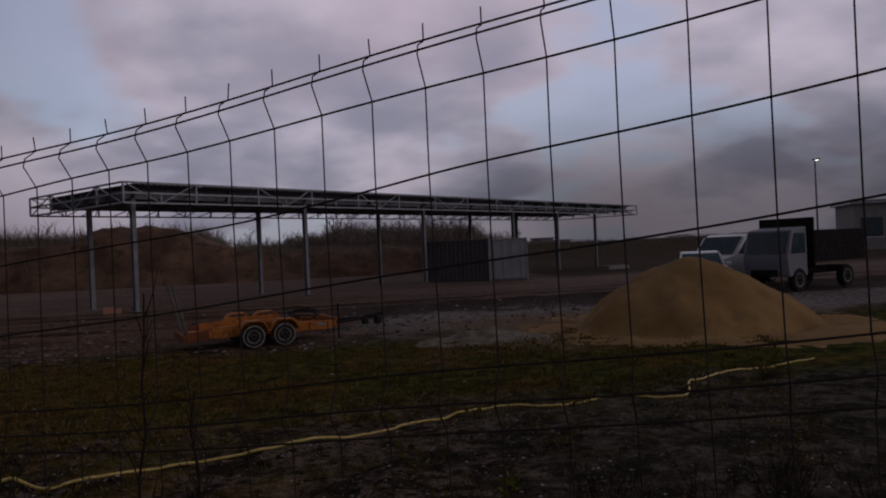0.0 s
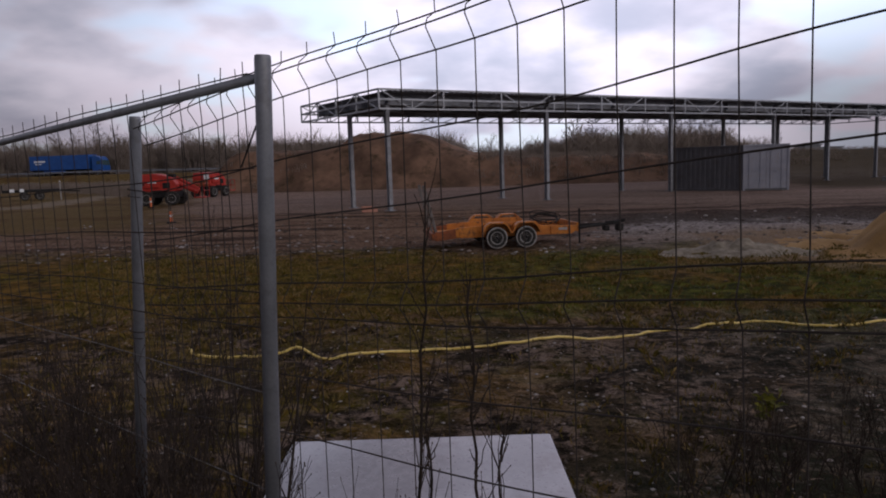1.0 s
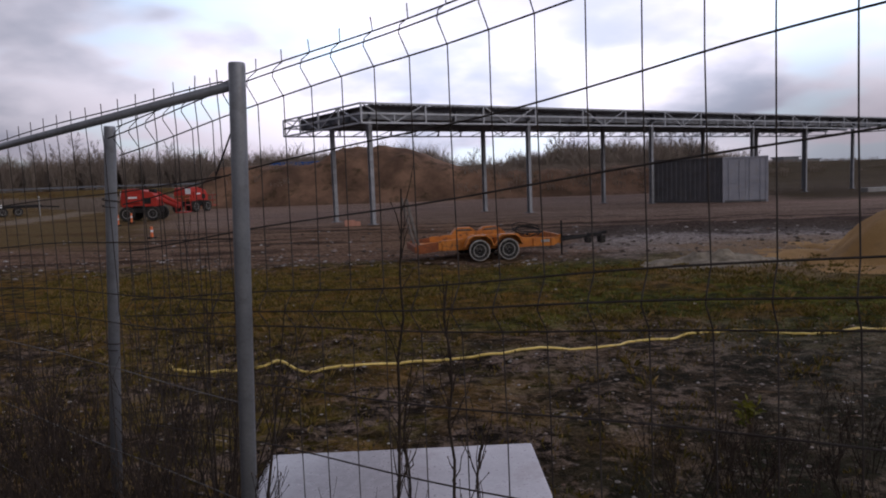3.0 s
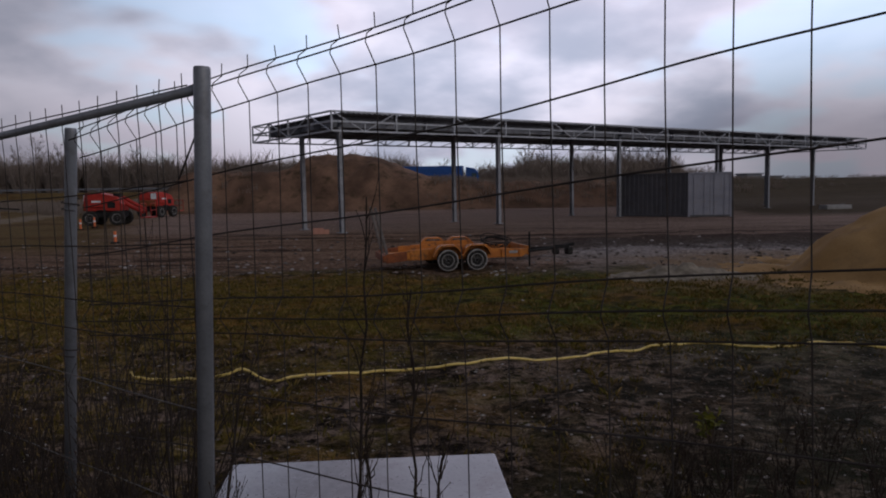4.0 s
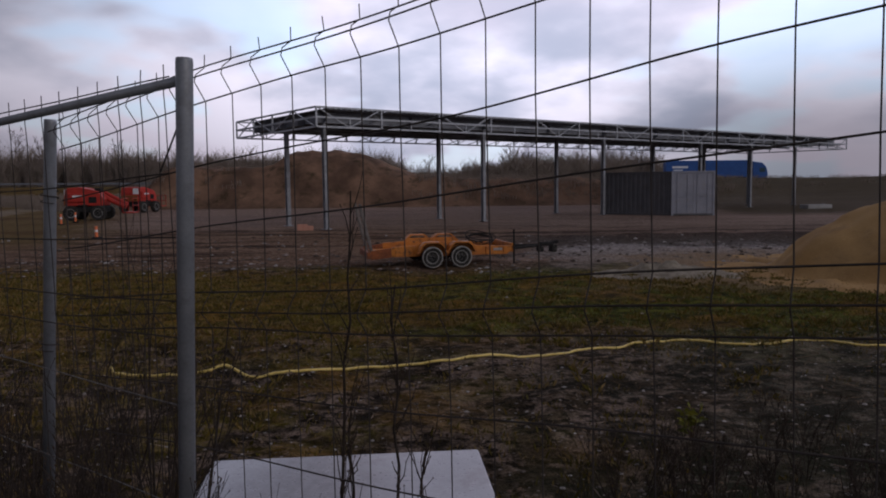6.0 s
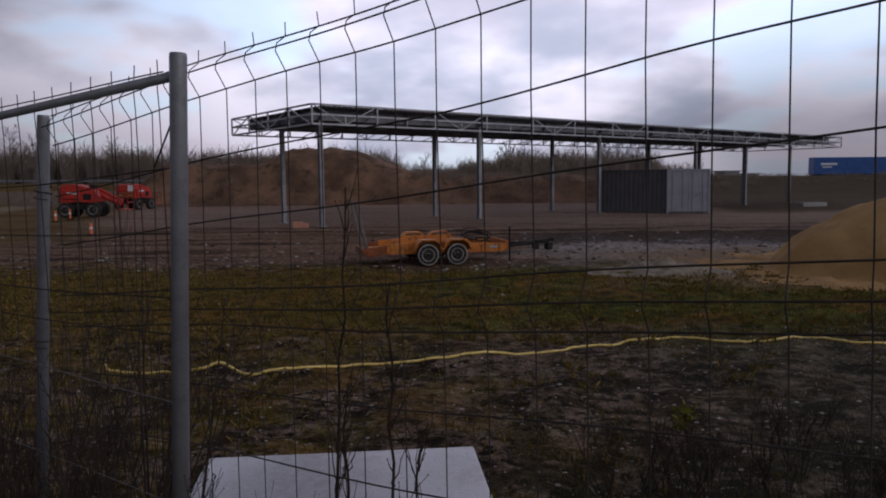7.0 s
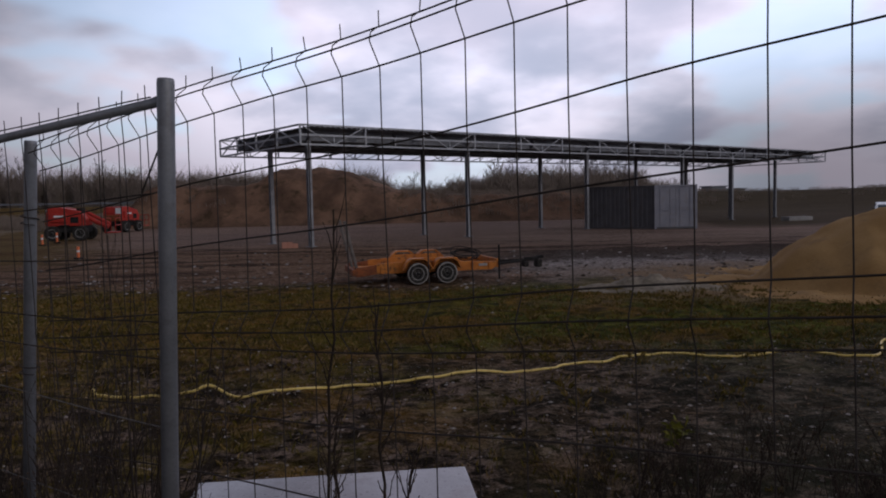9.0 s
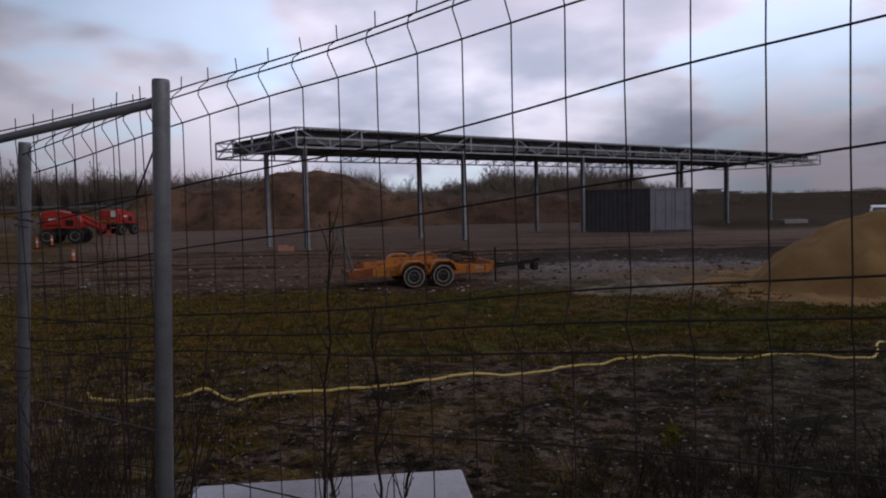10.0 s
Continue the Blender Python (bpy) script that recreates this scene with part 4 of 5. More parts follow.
def marker(x, y, h):
    a = thing("marker_post", pose(x, y, ground_z(x, y), 0, 0, 20), "orange and white plastic site marker post", "marker post", "marker posts")
    part("post", tube([(0, 0, 0), (0, 0, h)], 0.05, 10), MARK_ORANGE, a)
    part("band", tube([(0, 0, h * 0.55), (0, 0, h * 0.72)], 0.053, 10), WHITE, a)
    part("foot", bx((0.3, 0.3, 0.06), pose(0, 0, 0.035), 0.015), BLACK, a)


for x, y, h in ((-20.09, 35.4, 0.55), (-20.45, 37.4, 0.55), (-13.26, 25.6, 0.45)):
    marker(x, y, h)


# ---- passing articulated lorry ----
def build_lorry():
    a = thing("lorry", Matrix(), "articulated lorry with a blue curtain-sided trailer", "lorry")
    part("trailer_box", bx((13.6, 2.5, 2.85), pose(6.8, 0, 2.60), 0.04), BLUE, a, "plain blue curtain sides")
    part("trailer_frame", bx((13.4, 1.1, 0.3), pose(6.7, 0, 1.02), 0.02), BLACK, a)
    part("rear_frame", bx((0.08, 2.54, 2.9), pose(-0.03, 0, 2.6), 0.01), BLUE, a)
    part("front_frame", bx((0.08, 2.54, 2.9), pose(13.64, 0, 2.6), 0.01), BLUE, a)
    part("lettering_bar", bx((2.6, 0.01, 0.35), pose(2.3, -1.262, 2.9)), WHITE, a, "pale unreadable lettering bar")
    part("lettering_bar", bx((1.5, 0.01, 0.18), pose(2.0, -1.262, 2.4)), WHITE, a, "pale unreadable lettering bar")
    part("cab", prism([(14.3, 0.75), (16.65, 0.75), (16.7, 1.7), (16.4, 2.9), (15.8, 3.55), (14.3, 3.8)], 2.45, None, 0.06), BLUE, a, "blue driver's cab")
    part("windscreen", prism([(16.50, 1.9), (16.72, 1.85), (16.45, 2.85), (16.3, 2.85)], 2.2), GLASS, a)
    part("side_window", bx((0.9, 0.02, 0.7), pose(15.8, -1.235, 2.35), 0.0), GLASS, a)
    part("side_guard", bx((5.0, 0.04, 0.5), pose(5.6, -1.2, 0.75), 0.01), BLUE, a)
    for x in (1.3, 2.6, 3.9, 14.0, 16.0):
        for y in (-1.08, 1.08):
            wheel(a, pose(x, y, 0.5, 0, 0, 0 if y < 0 else 180), 0.5, 0.32, RUBBER, RUBBER)
    return a


LORRY = build_lorry()


# ---- parked vehicles behind the sand ----
def build_van():
    a = thing("delivery_van", pose(16.7, 24.9, ground_z(16.7, 24.9), 0, 0, 205), "small white van parked behind the sand heap", "van")
    part("body", prism([(-2.1, 0.35), (2.05, 0.35), (2.15, 0.75), (2.05, 1.02), (1.15, 1.18), (0.45, 1.82), (0.1, 1.92), (-2.0, 1.9), (-2.12, 1.0)], 1.75, None, 0.06), WHITE, a, "", True)
    part("windscreen", prism([(1.16, 1.21), (1.19, 1.22), (0.50, 1.84), (0.46, 1.81)], 1.5), GLASS, a, "pale blue-green windscreen")
    for y in (-0.885, 0.885):
        part("side_window", prism([(0.95, 1.2), (0.42, 1.7), (-0.25, 1.7), (-0.25, 1.2)], 0.02, pose(0, y, 0)), GLASS, a)
    part("bumper", bx((0.16, 1.72, 0.26), pose(2.12, 0, 0.48), 0.05), BLACK, a)
    for y in (-0.62, 0.62):
        part("headlight", bx((0.1, 0.32, 0.18), pose(2.1, y, 0.86), 0.04), GLASS, a)
    for x in (-1.35, 1.35):
        for y in (-0.80, 0.80):
            wheel(a, pose(x, y, 0.32, 0, 0, 0 if y < 0 else 180), 0.32, 0.2, RUBBER, RUBBER)


build_van()


def build_car():
    a = thing("small_car", pose(13.95, 22.6, ground_z(13.95, 22.6), 0, 0, -118), "small white hatchback parked behind the sand heap", "car")
    part("body", prism([(-1.78, 0.28), (1.72, 0.28), (1.82, 0.55), (1.72, 0.74), (0.95, 0.92), (-1.80, 0.95), (-1.86, 0.6)], 1.60, None, 0.07), WHITE, a, "", True)
    part("roof", prism([(-1.55, 1.26), (-1.2, 1.35), (-0.5, 1.39), (0.12, 1.34), (0.16, 1.30), (-0.5, 1.34), (-1.2, 1.30), (-1.55, 1.21)], 1.24, None, 0.02), WHITE, a, "", True)
    part("glasshouse", prism([(-1.72, 0.93), (0.93, 0.90), (0.12, 1.32), (-1.50, 1.24)], 1.36, None, 0.04), GLASS, a, "tinted blue-green windows")
    for y in (-0.66, 0.66):
        part("pillar", tube([(0.95, y * 1.06, 0.92), (0.14, y * 0.93, 1.33)], 0.035, 8), WHITE, a)
        part("pillar", tube([(-0.55, y * 1.05, 0.94), (-0.55, y * 0.95, 1.34)], 0.035, 8), BLACK, a)
        part("headlight", bx((0.14, 0.30, 0.15), pose(1.72, y * 0.85, 0.64), 0.04), GLASS, a)
        part("door_mirror", bx((0.10, 0.16, 0.11), pose(0.72, y * 1.32, 0.98), 0.03), WHITE, a)
    part("bumper", bx((0.14, 1.52, 0.2), pose(1.79, 0, 0.40), 0.05), BLACK, a)
    for x in (-1.2, 1.18):
        for y in (-0.72, 0.72):
            wheel(a, pose(x, y, 0.29, 0, 0, 0 if y < 0 else 180), 0.29, 0.18, RUBBER, RUBBER)


build_car()


def build_tipper():
    a = thing("tipper_truck", pose(17.0, 21.6, ground_z(17, 21.6), 0, 0, 200), "small pale-cabbed tipper truck with a dark load body", "truck")
    part("cab", prism([(0.7, 0.5), (1.72, 0.5), (1.80, 1.15), (1.52, 2.02), (0.7, 2.12)], 1.62, None, 0.06), CONT_PALE, a, "pale driver's cab")
    part("windscreen", prism([(1.765, 1.26), (1.80, 1.25), (1.575, 1.95), (1.54, 1.94)], 1.4), GLASS, a)
    for y in (-0.82, 0.82):
        part("side_window", prism([(1.62, 1.25), (1.42, 1.9), (0.85, 1.9), (0.85, 1.25)], 0.02, pose(0, y, 0)), GLASS, a)
    part("load_body", bx((3.0, 1.95, 1.05), pose(-1.0, 0, 1.45), 0.04), BLACK, a, "dark steel load body")
    part("headboard", bx((0.08, 1.95, 1.6), pose(0.56, 0, 1.6), 0.02), BLACK, a)
    part("chassis", bx((4.4, 0.8, 0.22), pose(-0.2, 0, 0.62), 0.02), BLACK, a)
    for x in (-1.6, 1.2):
        for y in (-0.72, 0.72):
            wheel(a, pose(x, y, 0.38, 0, 0, 0 if y < 0 else 180), 0.38, 0.24, RUBBER, RUBBER)


build_tipper()


# ---- lit street lamp ----
def build_lamp():
    x, y = 45.0, 54.6
    a = thing("street_lamp", pose(x, y, -0.3), "tall grey street lamp, lit", "street lamp")
    part("pole", tube([(0, 0, 0), (0, 0, 4), (0, 0, 8.1)], [0.10, 0.08, 0.06], 10), BEAM, a)
    part("arm", tube([(0, 0, 8.0), (-0.3, -0.4, 8.2), (-0.6, -0.8, 8.22)], 0.04, 8), BEAM, a)
    part("lamp_head", bx((0.25, 0.7, 0.14), pose(-0.7, -1.0, 8.22), 0.04), BEAM, a)
    part("lamp_glass", bx((0.14, 0.26, 0.05), pose(-0.7, -1.1, 8.13), 0.015), LAMP, a, "glowing lamp glass")


build_lamp()


# ---- crash barrier along the road ----
def build_barrier():
    a = thing("crash_barrier", Matrix(), "dull steel crash barrier along the road bank", "barrier")
    side = Vector((-0.0872, -0.9962, 0)) * 5.2
    ks = list(np.arange(-150, 40, 4.0))
    for k0, k1 in zip(ks, ks[1:]):
        p, q = ROAD_POINT + ROAD_WAY * float(k0) + side, ROAD_POINT + ROAD_WAY * float(k1) + side
        p.z, q.z = road_z(p.x) + 0.62, road_z(q.x) + 0.62
        d = q - p
        m = Matrix.Translation((p + q) / 2) @ d.to_track_quat("X", "Z").to_matrix().to_4x4()
        part("rail", bx((d.length, 0.05, 0.30), m, 0.01), BEAM, a)
        part("post", bx((0.1, 0.1, 0.9), pose(p.x, p.y + 0.08, road_z(p.x) + 0.3)), GALV, a)


build_barrier()


# ---- dark flatbed parked on the west side ----
def build_flatbed():
    a = thing("flatbed_trailer", pose(-41.5, 56.8, ground_z(-41.5, 56.8), 0, 0, 38), "low dark flatbed trailer parked in rough grass", "trailer")
    part("deck", bx((4.4, 2.0, 0.22), pose(0, 0, 0.78), 0.02), BLACK, a)
    part("drawbar", tube([(2.2, 0, 0.74), (3.6, 0, 0.62)], 0.06, 8), BLACK, a)
    part("tail_frame", bx((0.08, 2.0, 0.5), pose(-2.2, 0, 1.05), 0.01), BLACK, a)
    for x in (-0.6, 0.5):
        for y in (-0.85, 0.85):
            wheel(a, pose(x, y, 0.36, 0, 0, 0 if y < 0 else 180), 0.36, 0.24, RUBBER, RUBBER)
    for x in (-1.5, -0.8):
        part("reflector_plate", bx((0.34, 0.02, 0.26), pose(x, -1.02, 0.86), 0.004), WHITE, a, "small white plate")
    b = thing("marker_pole", pose(-38.4, 56.0, ground_z(-38.4, 56.0)), "thin pale pole standing in rough grass", "pole")
    part("shaft", tube([(0, 0, -0.1), (0, 0, 1.5)], 0.045, 8), CONCRETE, b)
    part("cap", tube([(0, 0, 1.5), (0, 0, 1.56)], 0.06, 8), WHITE, b)


build_flatbed()


slab = thing("concrete_slab", pose(22.0, 46.2, ground_z(22.0, 46.2), 0, 0, 8), "pale concrete slab lying on the bare ground", "slab")
part("block", bx((1.6, 0.9, 0.26), pose(0, 0, 0.12), 0.03), CONCRETE, slab)
part("lifting_eye", tube([(0.5, -0.1, 0.24), (0.5, -0.06, 0.33), (0.5, 0.06, 0.33), (0.5, 0.1, 0.24)], 0.012, 6), GALV, slab)


# ---- low far buildings ----
def far_building(x, y, w, d, h, yaw, wall, roof, label, bays):
    a = thing("far_building", pose(x, y, ground_z(x, y) - 0.05, 0, 0, yaw), label, "building", "far buildings")
    part("wall", bx((w, d, h), pose(0, 0, h / 2)), wall, a)
    part("roof", bx((w + 0.8, d + 0.8, 0.35), pose(0, 0, h + 0.17)), roof, a)
    for i in range(bays):
        x0 = -w / 2 + (i + 0.5) * w / bays
        wn = part("window", bx((w / bays * 0.6, 0.12, h * 0.4), pose(x0, -d / 2 - 0.03, h * 0.5)), GLASS, a)
        part("frame", bx((w / bays * 0.66, 0.08, 0.1), pose(x0, -d / 2 - 0.05, h * 0.28)), WHITE, wn)


far_building(74.5, 206, 4.2, 6, 3.75, 8, BEAM, BEAM, "low dark building far beyond the road", 4)
far_building(80, 208, 5.5, 6, 3.0, 8, CONCRETE, BEAM, "low pale shed far beyond the road", 5)
far_building(62, 62, 12, 9, 4.6, -30, CONCRETE, FRAME, "house with a pale roof beside the site", 4)


# ---- bare trees and scrub ----
def grow(bm, rnd, p, d, length, r, level, sides, spread_, kids, tips=None, wobble=0.10, floor=0.0012):
    """A tapered, slightly crooked branch with its side branches."""
    pts, rad, n = [p.copy()], [r], 4
    q, dd = p.copy(), d.copy()
    for i in range(n):
        dd = (dd + Vector((rnd.uniform(-1, 1), rnd.uniform(-1, 1), rnd.uniform(-0.5, 0.9))) * wobble).normalized()
        q = q + dd * (length / n)
        pts.append(q.copy())
        rad.append(max(r * (1 - 0.78 * (i + 1) / n), floor * 0.7))
    tube(pts, rad, sides, bm, False)
    if tips is not None:
        tips.append(pts[-1])
    if level:
        for k in range(kids):
            t = rnd.uniform(0.25, 0.97)
            i = min(int(t * n), n - 1)
            base = pts[i].lerp(pts[i + 1], t * n - i)
            side = dd.orthogonal().normalized()
            side.rotate(Matrix.Rotation(rnd.uniform(0, 6.283), 3, dd))
            nd = (dd * rnd.uniform(0.7, 1.1) + side * rnd.uniform(0.5, 1.0) * spread_ + Vector((0, 0, 0.25))).normalized()
            grow(bm, rnd, base, nd, length * rnd.uniform(0.30, 0.55) * (1.15 - 0.5 * t), max(r * 0.5 * (1 - 0.5 * t), floor), level - 1, max(sides - 1, 3), spread_, max(kids - 2, 3), tips, wobble, floor)


def bare_tree(seed, h, slim):
    rnd = random.Random(seed)
    a = thing("tree", pose(0, 0, -20), "leafless grey-brown tree behind the site", "tree", "bare trees")
    bm = bmesh.new()
    q = [Vector((rnd.uniform(-0.02, 0.02) * h * i / 5, rnd.uniform(-0.02, 0.02) * h * i / 5, h * i / 5)) for i in range(6)]
    tube(q, [0.020 * h * (1 - 0.17 * i) for i in range(6)], 6, bm, False)
    part("trunk", bm, HAZY_BARK, a)
    bm = bmesh.new()
    for k in range(24):
        t = rnd.uniform(0.18, 0.98)
        i = min(int(t * 5), 4)
        base = q[i].lerp(q[i + 1], t * 5 - i)
        az = rnd.uniform(0, 6.283)
        d = Vector((math.cos(az) * slim, math.sin(az) * slim, rnd.uniform(0.5, 1.1))).normalized()
        grow(bm, rnd, base, d, h * rnd.uniform(0.22, 0.42) * (1.25 - 0.8 * t), 0.0075 * h * (1.1 - 0.8 * t), 2, 3, 0.8, 7, None, 0.10, 0.011)
    part("crown", bm, HAZY_BARK, a)
    return a


def plant_trees():
    rnd = random.Random(21)
    kinds = [bare_tree(k, 7.0, s) for k, s in ((1, 0.45), (2, 0.9), (3, 0.6), (4, 1.1), (5, 0.35), (6, 0.8))]

    def put(x, y, h, k):
        t = copy_thing(kinds[k], pose(x, y, ground_z(x, y) - 0.1, 0, 0, rnd.uniform(0, 360)))
        t.matrix_basis = pose(x, y, ground_z(x, y) - 0.1, 0, 0, rnd.uniform(0, 360)) @ Matrix.Diagonal((h / 7, h / 7, h / 7, 1))

    # a thin line of slim trees beyond the road
    for i in range(46):
        x = -150 + i * 4.4 + rnd.uniform(-2, 2)
        put(x, 150 + rnd.uniform(-4, 16), rnd.uniform(4.5, 8.5), rnd.choice((0, 2, 4, 4, 5)))
    # two taller poplars on the far left
    for x, y, h in ((-99, 158, 13.5), (-95, 160, 12), (-104, 159, 11.5), (-110, 160, 12), (-126, 160, 12), (-76, 158, 11)):
        put(x, y, h, rnd.choice((0, 2, 5)))
    # rounder trees by the container
    for x, y, h in ((9, 145, 9), (12.4, 143, 9.6), (15.6, 147, 8.4), (19.5, 144, 8), (23.4, 146, 9), (27.5, 142, 9.9), (31, 144, 9.2), (34, 141, 8.0), (37, 146, 6.0)):
        put(x, y, h, rnd.choice((1, 3, 1)))
        put(x + rnd.uniform(-1.8, 1.8), y + 2, h * 0.85, 3)
    for x, y, h in ((57.5, 190, 6.4), (60.0, 194, 6.0)):
        put(x, y, h, 3)
    for k in kinds:
        for o in list(k.children_recursive) + [k]:
            bpy.data.objects.remove(o)


plant_trees()


def scrub_belt(name, spots, label, seed, twigs=26):
    """Low twiggy bushes, each a spray of thin tapering blades."""
    rnd = np.random.RandomState(seed)
    verts, faces = [], []
    for x, y, h, w in spots:
        z0 = ground_z(x, y) if not (56 < y < 80 and -36 < x < 19) else max(ground_z(x, y), mound_z(x, y))
        for k in range(twigs):
            az, lean, ln = rnd.uniform(0, 6.283), rnd.uniform(0.0, 0.55), h * rnd.uniform(0.45, 1.0)
            bx0, by0 = x + rnd.uniform(-w, w), y + rnd.uniform(-w, w)
            tx, ty, tz = bx0 + math.cos(az) * lean * ln * 0.7, by0 + math.sin(az) * lean * ln * 0.7, z0 + ln
            t = rnd.uniform(0.016, 0.042) * (0.6 + h * 0.25)
            n = len(verts)
            verts += [(bx0 - t, by0, z0 - 0.1), (bx0 + t, by0, z0 - 0.1), (tx, ty, tz), (bx0, by0 - t, z0 - 0.1), (bx0, by0 + t, z0 - 0.1)]
            faces += [(n, n + 1, n + 2), (n + 3, n + 4, n + 2)]
            for j in range(6):
                f = rnd.uniform(0.35, 0.9)
                mx, my, mz = bx0 + (tx - bx0) * f, by0 + (ty - by0) * f, z0 + (tz - z0) * f
                sz = ln * rnd.uniform(0.15, 0.35)
                n = len(verts)
                ex, ey = mx + rnd.uniform(-1, 1) * sz, my + rnd.uniform(-1, 1) * sz
                verts += [(mx - t * 0.6, my, mz), (mx + t * 0.6, my, mz), (ex, ey, mz + sz)]
                faces.append((n, n + 1, n + 2))
    me = bpy.data.meshes.new(name)
    me.from_pydata(verts, [], faces)
    me.materials.append(SCRUB)
    tagged(new(name, me), label, "scrub", kind="stuff")


rs = np.random.RandomState(11)
spots = []
# behind the road the scrub is tall, before it low
for i in range(2100):
    x = rs.uniform(-165, 45)
    spots.append((x, rs.uniform(141, 168), rs.uniform(5.0, 8.6) if x < -14 else rs.uniform(2.6, 5.4), 0.9))
for i in range(420):
    x = rs.uniform(-120, 34)
    spots.append((x, rs.uniform(86, 112), rs.uniform(0.5, 1.3), 0.8))
for i in range(420):
    x = rs.uniform(0, 34)
    spots.append((x, rs.uniform(138, 147), rs.uniform(3.0, 5.6), 0.9))
for i in range(200):
    spots.append((rs.uniform(9, 38), rs.uniform(140, 150), rs.uniform(4.5, 8.2), 1.1))
for i in range(620):
    x = rs.uniform(-85, -31)
    spots.append((x, rs.uniform(max(52, -1.15 * x + 18), 92), rs.uniform(0.5, 1.3), 0.7))
for i in range(500):
    spots.append((rs.uniform(-36, 10), rs.uniform(80, 92), rs.uniform(0.5, 1.1), 0.8))
for i in range(260):
    spots.append((rs.uniform(30, 120), rs.uniform(90, 122), rs.uniform(0.25, 0.6), 0.8))
scrub_belt("scrub", spots, "belt of leafless brown scrub before the road", 4)
bank = []
for i in range(260):
    x = rs.uniform(-33, 16)
    if not -18.5 < x < -4:
        bank.append((x, rs.uniform(59, 71), rs.uniform(0.2, 0.6), 0.4))
for i in range(420):
    x = rs.uniform(-3.5, 17)
    bank.append((x, rs.uniform(59, 72), rs.uniform(0.15, 0.38), 0.6))
scrub_belt("bank_scrub", bank, "thin brown weeds growing on the earth bank", 6, 12)


# ---- bare shrubs by the fence ----
def shrub(x, y, h, stems, seed, label, lean=0.35, level=2, kids=6, thick=0.0045, wobble=0.10, open_=0.55):
    rnd = random.Random(seed)
    a = thing("shrub", pose(x, y, ground_z(x, y) - 0.02), label, "shrub", "bare shrubs")
    for k in range(stems):
        az = rnd.uniform(0, 6.283)
        bm = bmesh.new()
        lo = min(0.1, lean * 0.3)
        d = Vector((math.cos(az) * rnd.uniform(lo, lean), math.sin(az) * rnd.uniform(lo, lean), 1)).normalized()
        tips = []
        grow(bm, rnd, Vector((math.cos(az) * 0.05, math.sin(az) * 0.05, 0)), d, h * rnd.uniform(0.65, 1.0), thick * rnd.uniform(0.8, 1.3), level, 5, open_, kids, tips, wobble)
        st = part("stem", bm, BARK, a)
        bm = bmesh.new()
        for p in tips[::2]:
            bmesh.ops.create_icosphere(bm, subdivisions=1, radius=0.0026, matrix=Matrix.Translation(p) @ Matrix.Diagonal((0.8, 0.8, 1.7, 1)))
        tagged(part("bud", bm, BUD, st), kind="stuff")


def sapling(x, y, h, lean, seed):
    """One slim stem with short rising twigs and small buds."""
    rnd = random.Random(seed)
    a = thing("sapling", pose(x, y, ground_z(x, y) - 0.02), "tall thin leafless sapling against the fence", "sapling", "bare saplings")
    n = 12
    line = [Vector((lean * h * i / n + rnd.uniform(-0.009, 0.009), rnd.uniform(-0.006, 0.006), h * i / n)) for i in range(n + 1)]
    stem = part("stem", tube(line, [0.0072 * (1 - 0.66 * i / n) for i in range(n + 1)], 7), BARK, a)
    for k in range(30):
        t = rnd.uniform(0.22, 0.98)
        i = min(int(t * n), n - 1)
        base = line[i].lerp(line[i + 1], t * n - i)
        az, ln, rise = rnd.uniform(0, 6.283), rnd.uniform(0.05, 0.22) * (1.2 - 0.6 * t), rnd.uniform(1.3, 3.2)
        d = Vector((math.cos(az), math.sin(az), rise)).normalized()
        pts = [base + d * ln * u + Vector((rnd.uniform(-0.006, 0.006), rnd.uniform(-0.006, 0.006), 0.10 * ln * u * u)) for u in (0, 0.33, 0.66, 1.0)]
        twig = part("twig", tube(pts, [0.0022, 0.0018, 0.0014, 0.0009], 5), BARK, stem)
        bm = bmesh.new()
        for p in pts[1:]:
            bmesh.ops.create_icosphere(bm, subdivisions=1, radius=0.0028, matrix=Matrix.Translation(p - twig.location) @ Matrix.Diagonal((0.8, 0.8, 1.6, 1)))
        tagged(part("bud", bm, BUD, a), kind="stuff")


sapling(-0.42, 2.16, 1.58, 0.058, 31)
sapling(-0.19, 2.08, 1.30, -0.012, 32)
sapling(-0.37, 2.18, 0.95, 0.02, 37)
sapling(-0.14, 2.06, 0.85, 0.03, 38)
shrub(-0.52, 2.24, 0.52, 3, 33, "low leafless twigs beside the white box", 0.25, 1, 5, 0.0022)
shrub(0.0, 2.05, 0.50, 3, 34, "low leafless twigs beside the white box", 0.22, 1, 4, 0.0020)
shrub(-1.06, 2.52, 1.45, 2, 35, "dark leafless shrub behind the fence post", 0.2, 2, 6, 0.007)
shrub(-1.25, 2.75, 1.25, 3, 36, "dark leafless shrub behind the fence post", 0.3, 2, 6)
for k, (x, y, h) in enumerate(((-1.75, 3.0, 1.05), (-2.1, 3.2, 1.0), (-1.6, 2.95, 0.85), (-2.4, 3.4, 1.1), (-1.95, 3.05, 0.8), (-1.45, 3.3, 0.9), (-2.7, 3.6, 0.95), (-1.9, 3.9, 0.8))):
    shrub(x, y, h * (0.95 if x > -1.8 else 0.75), 6, 50 + k, "dense dark leafless bush behind the fence", 0.6, 2, 6, 0.0055)
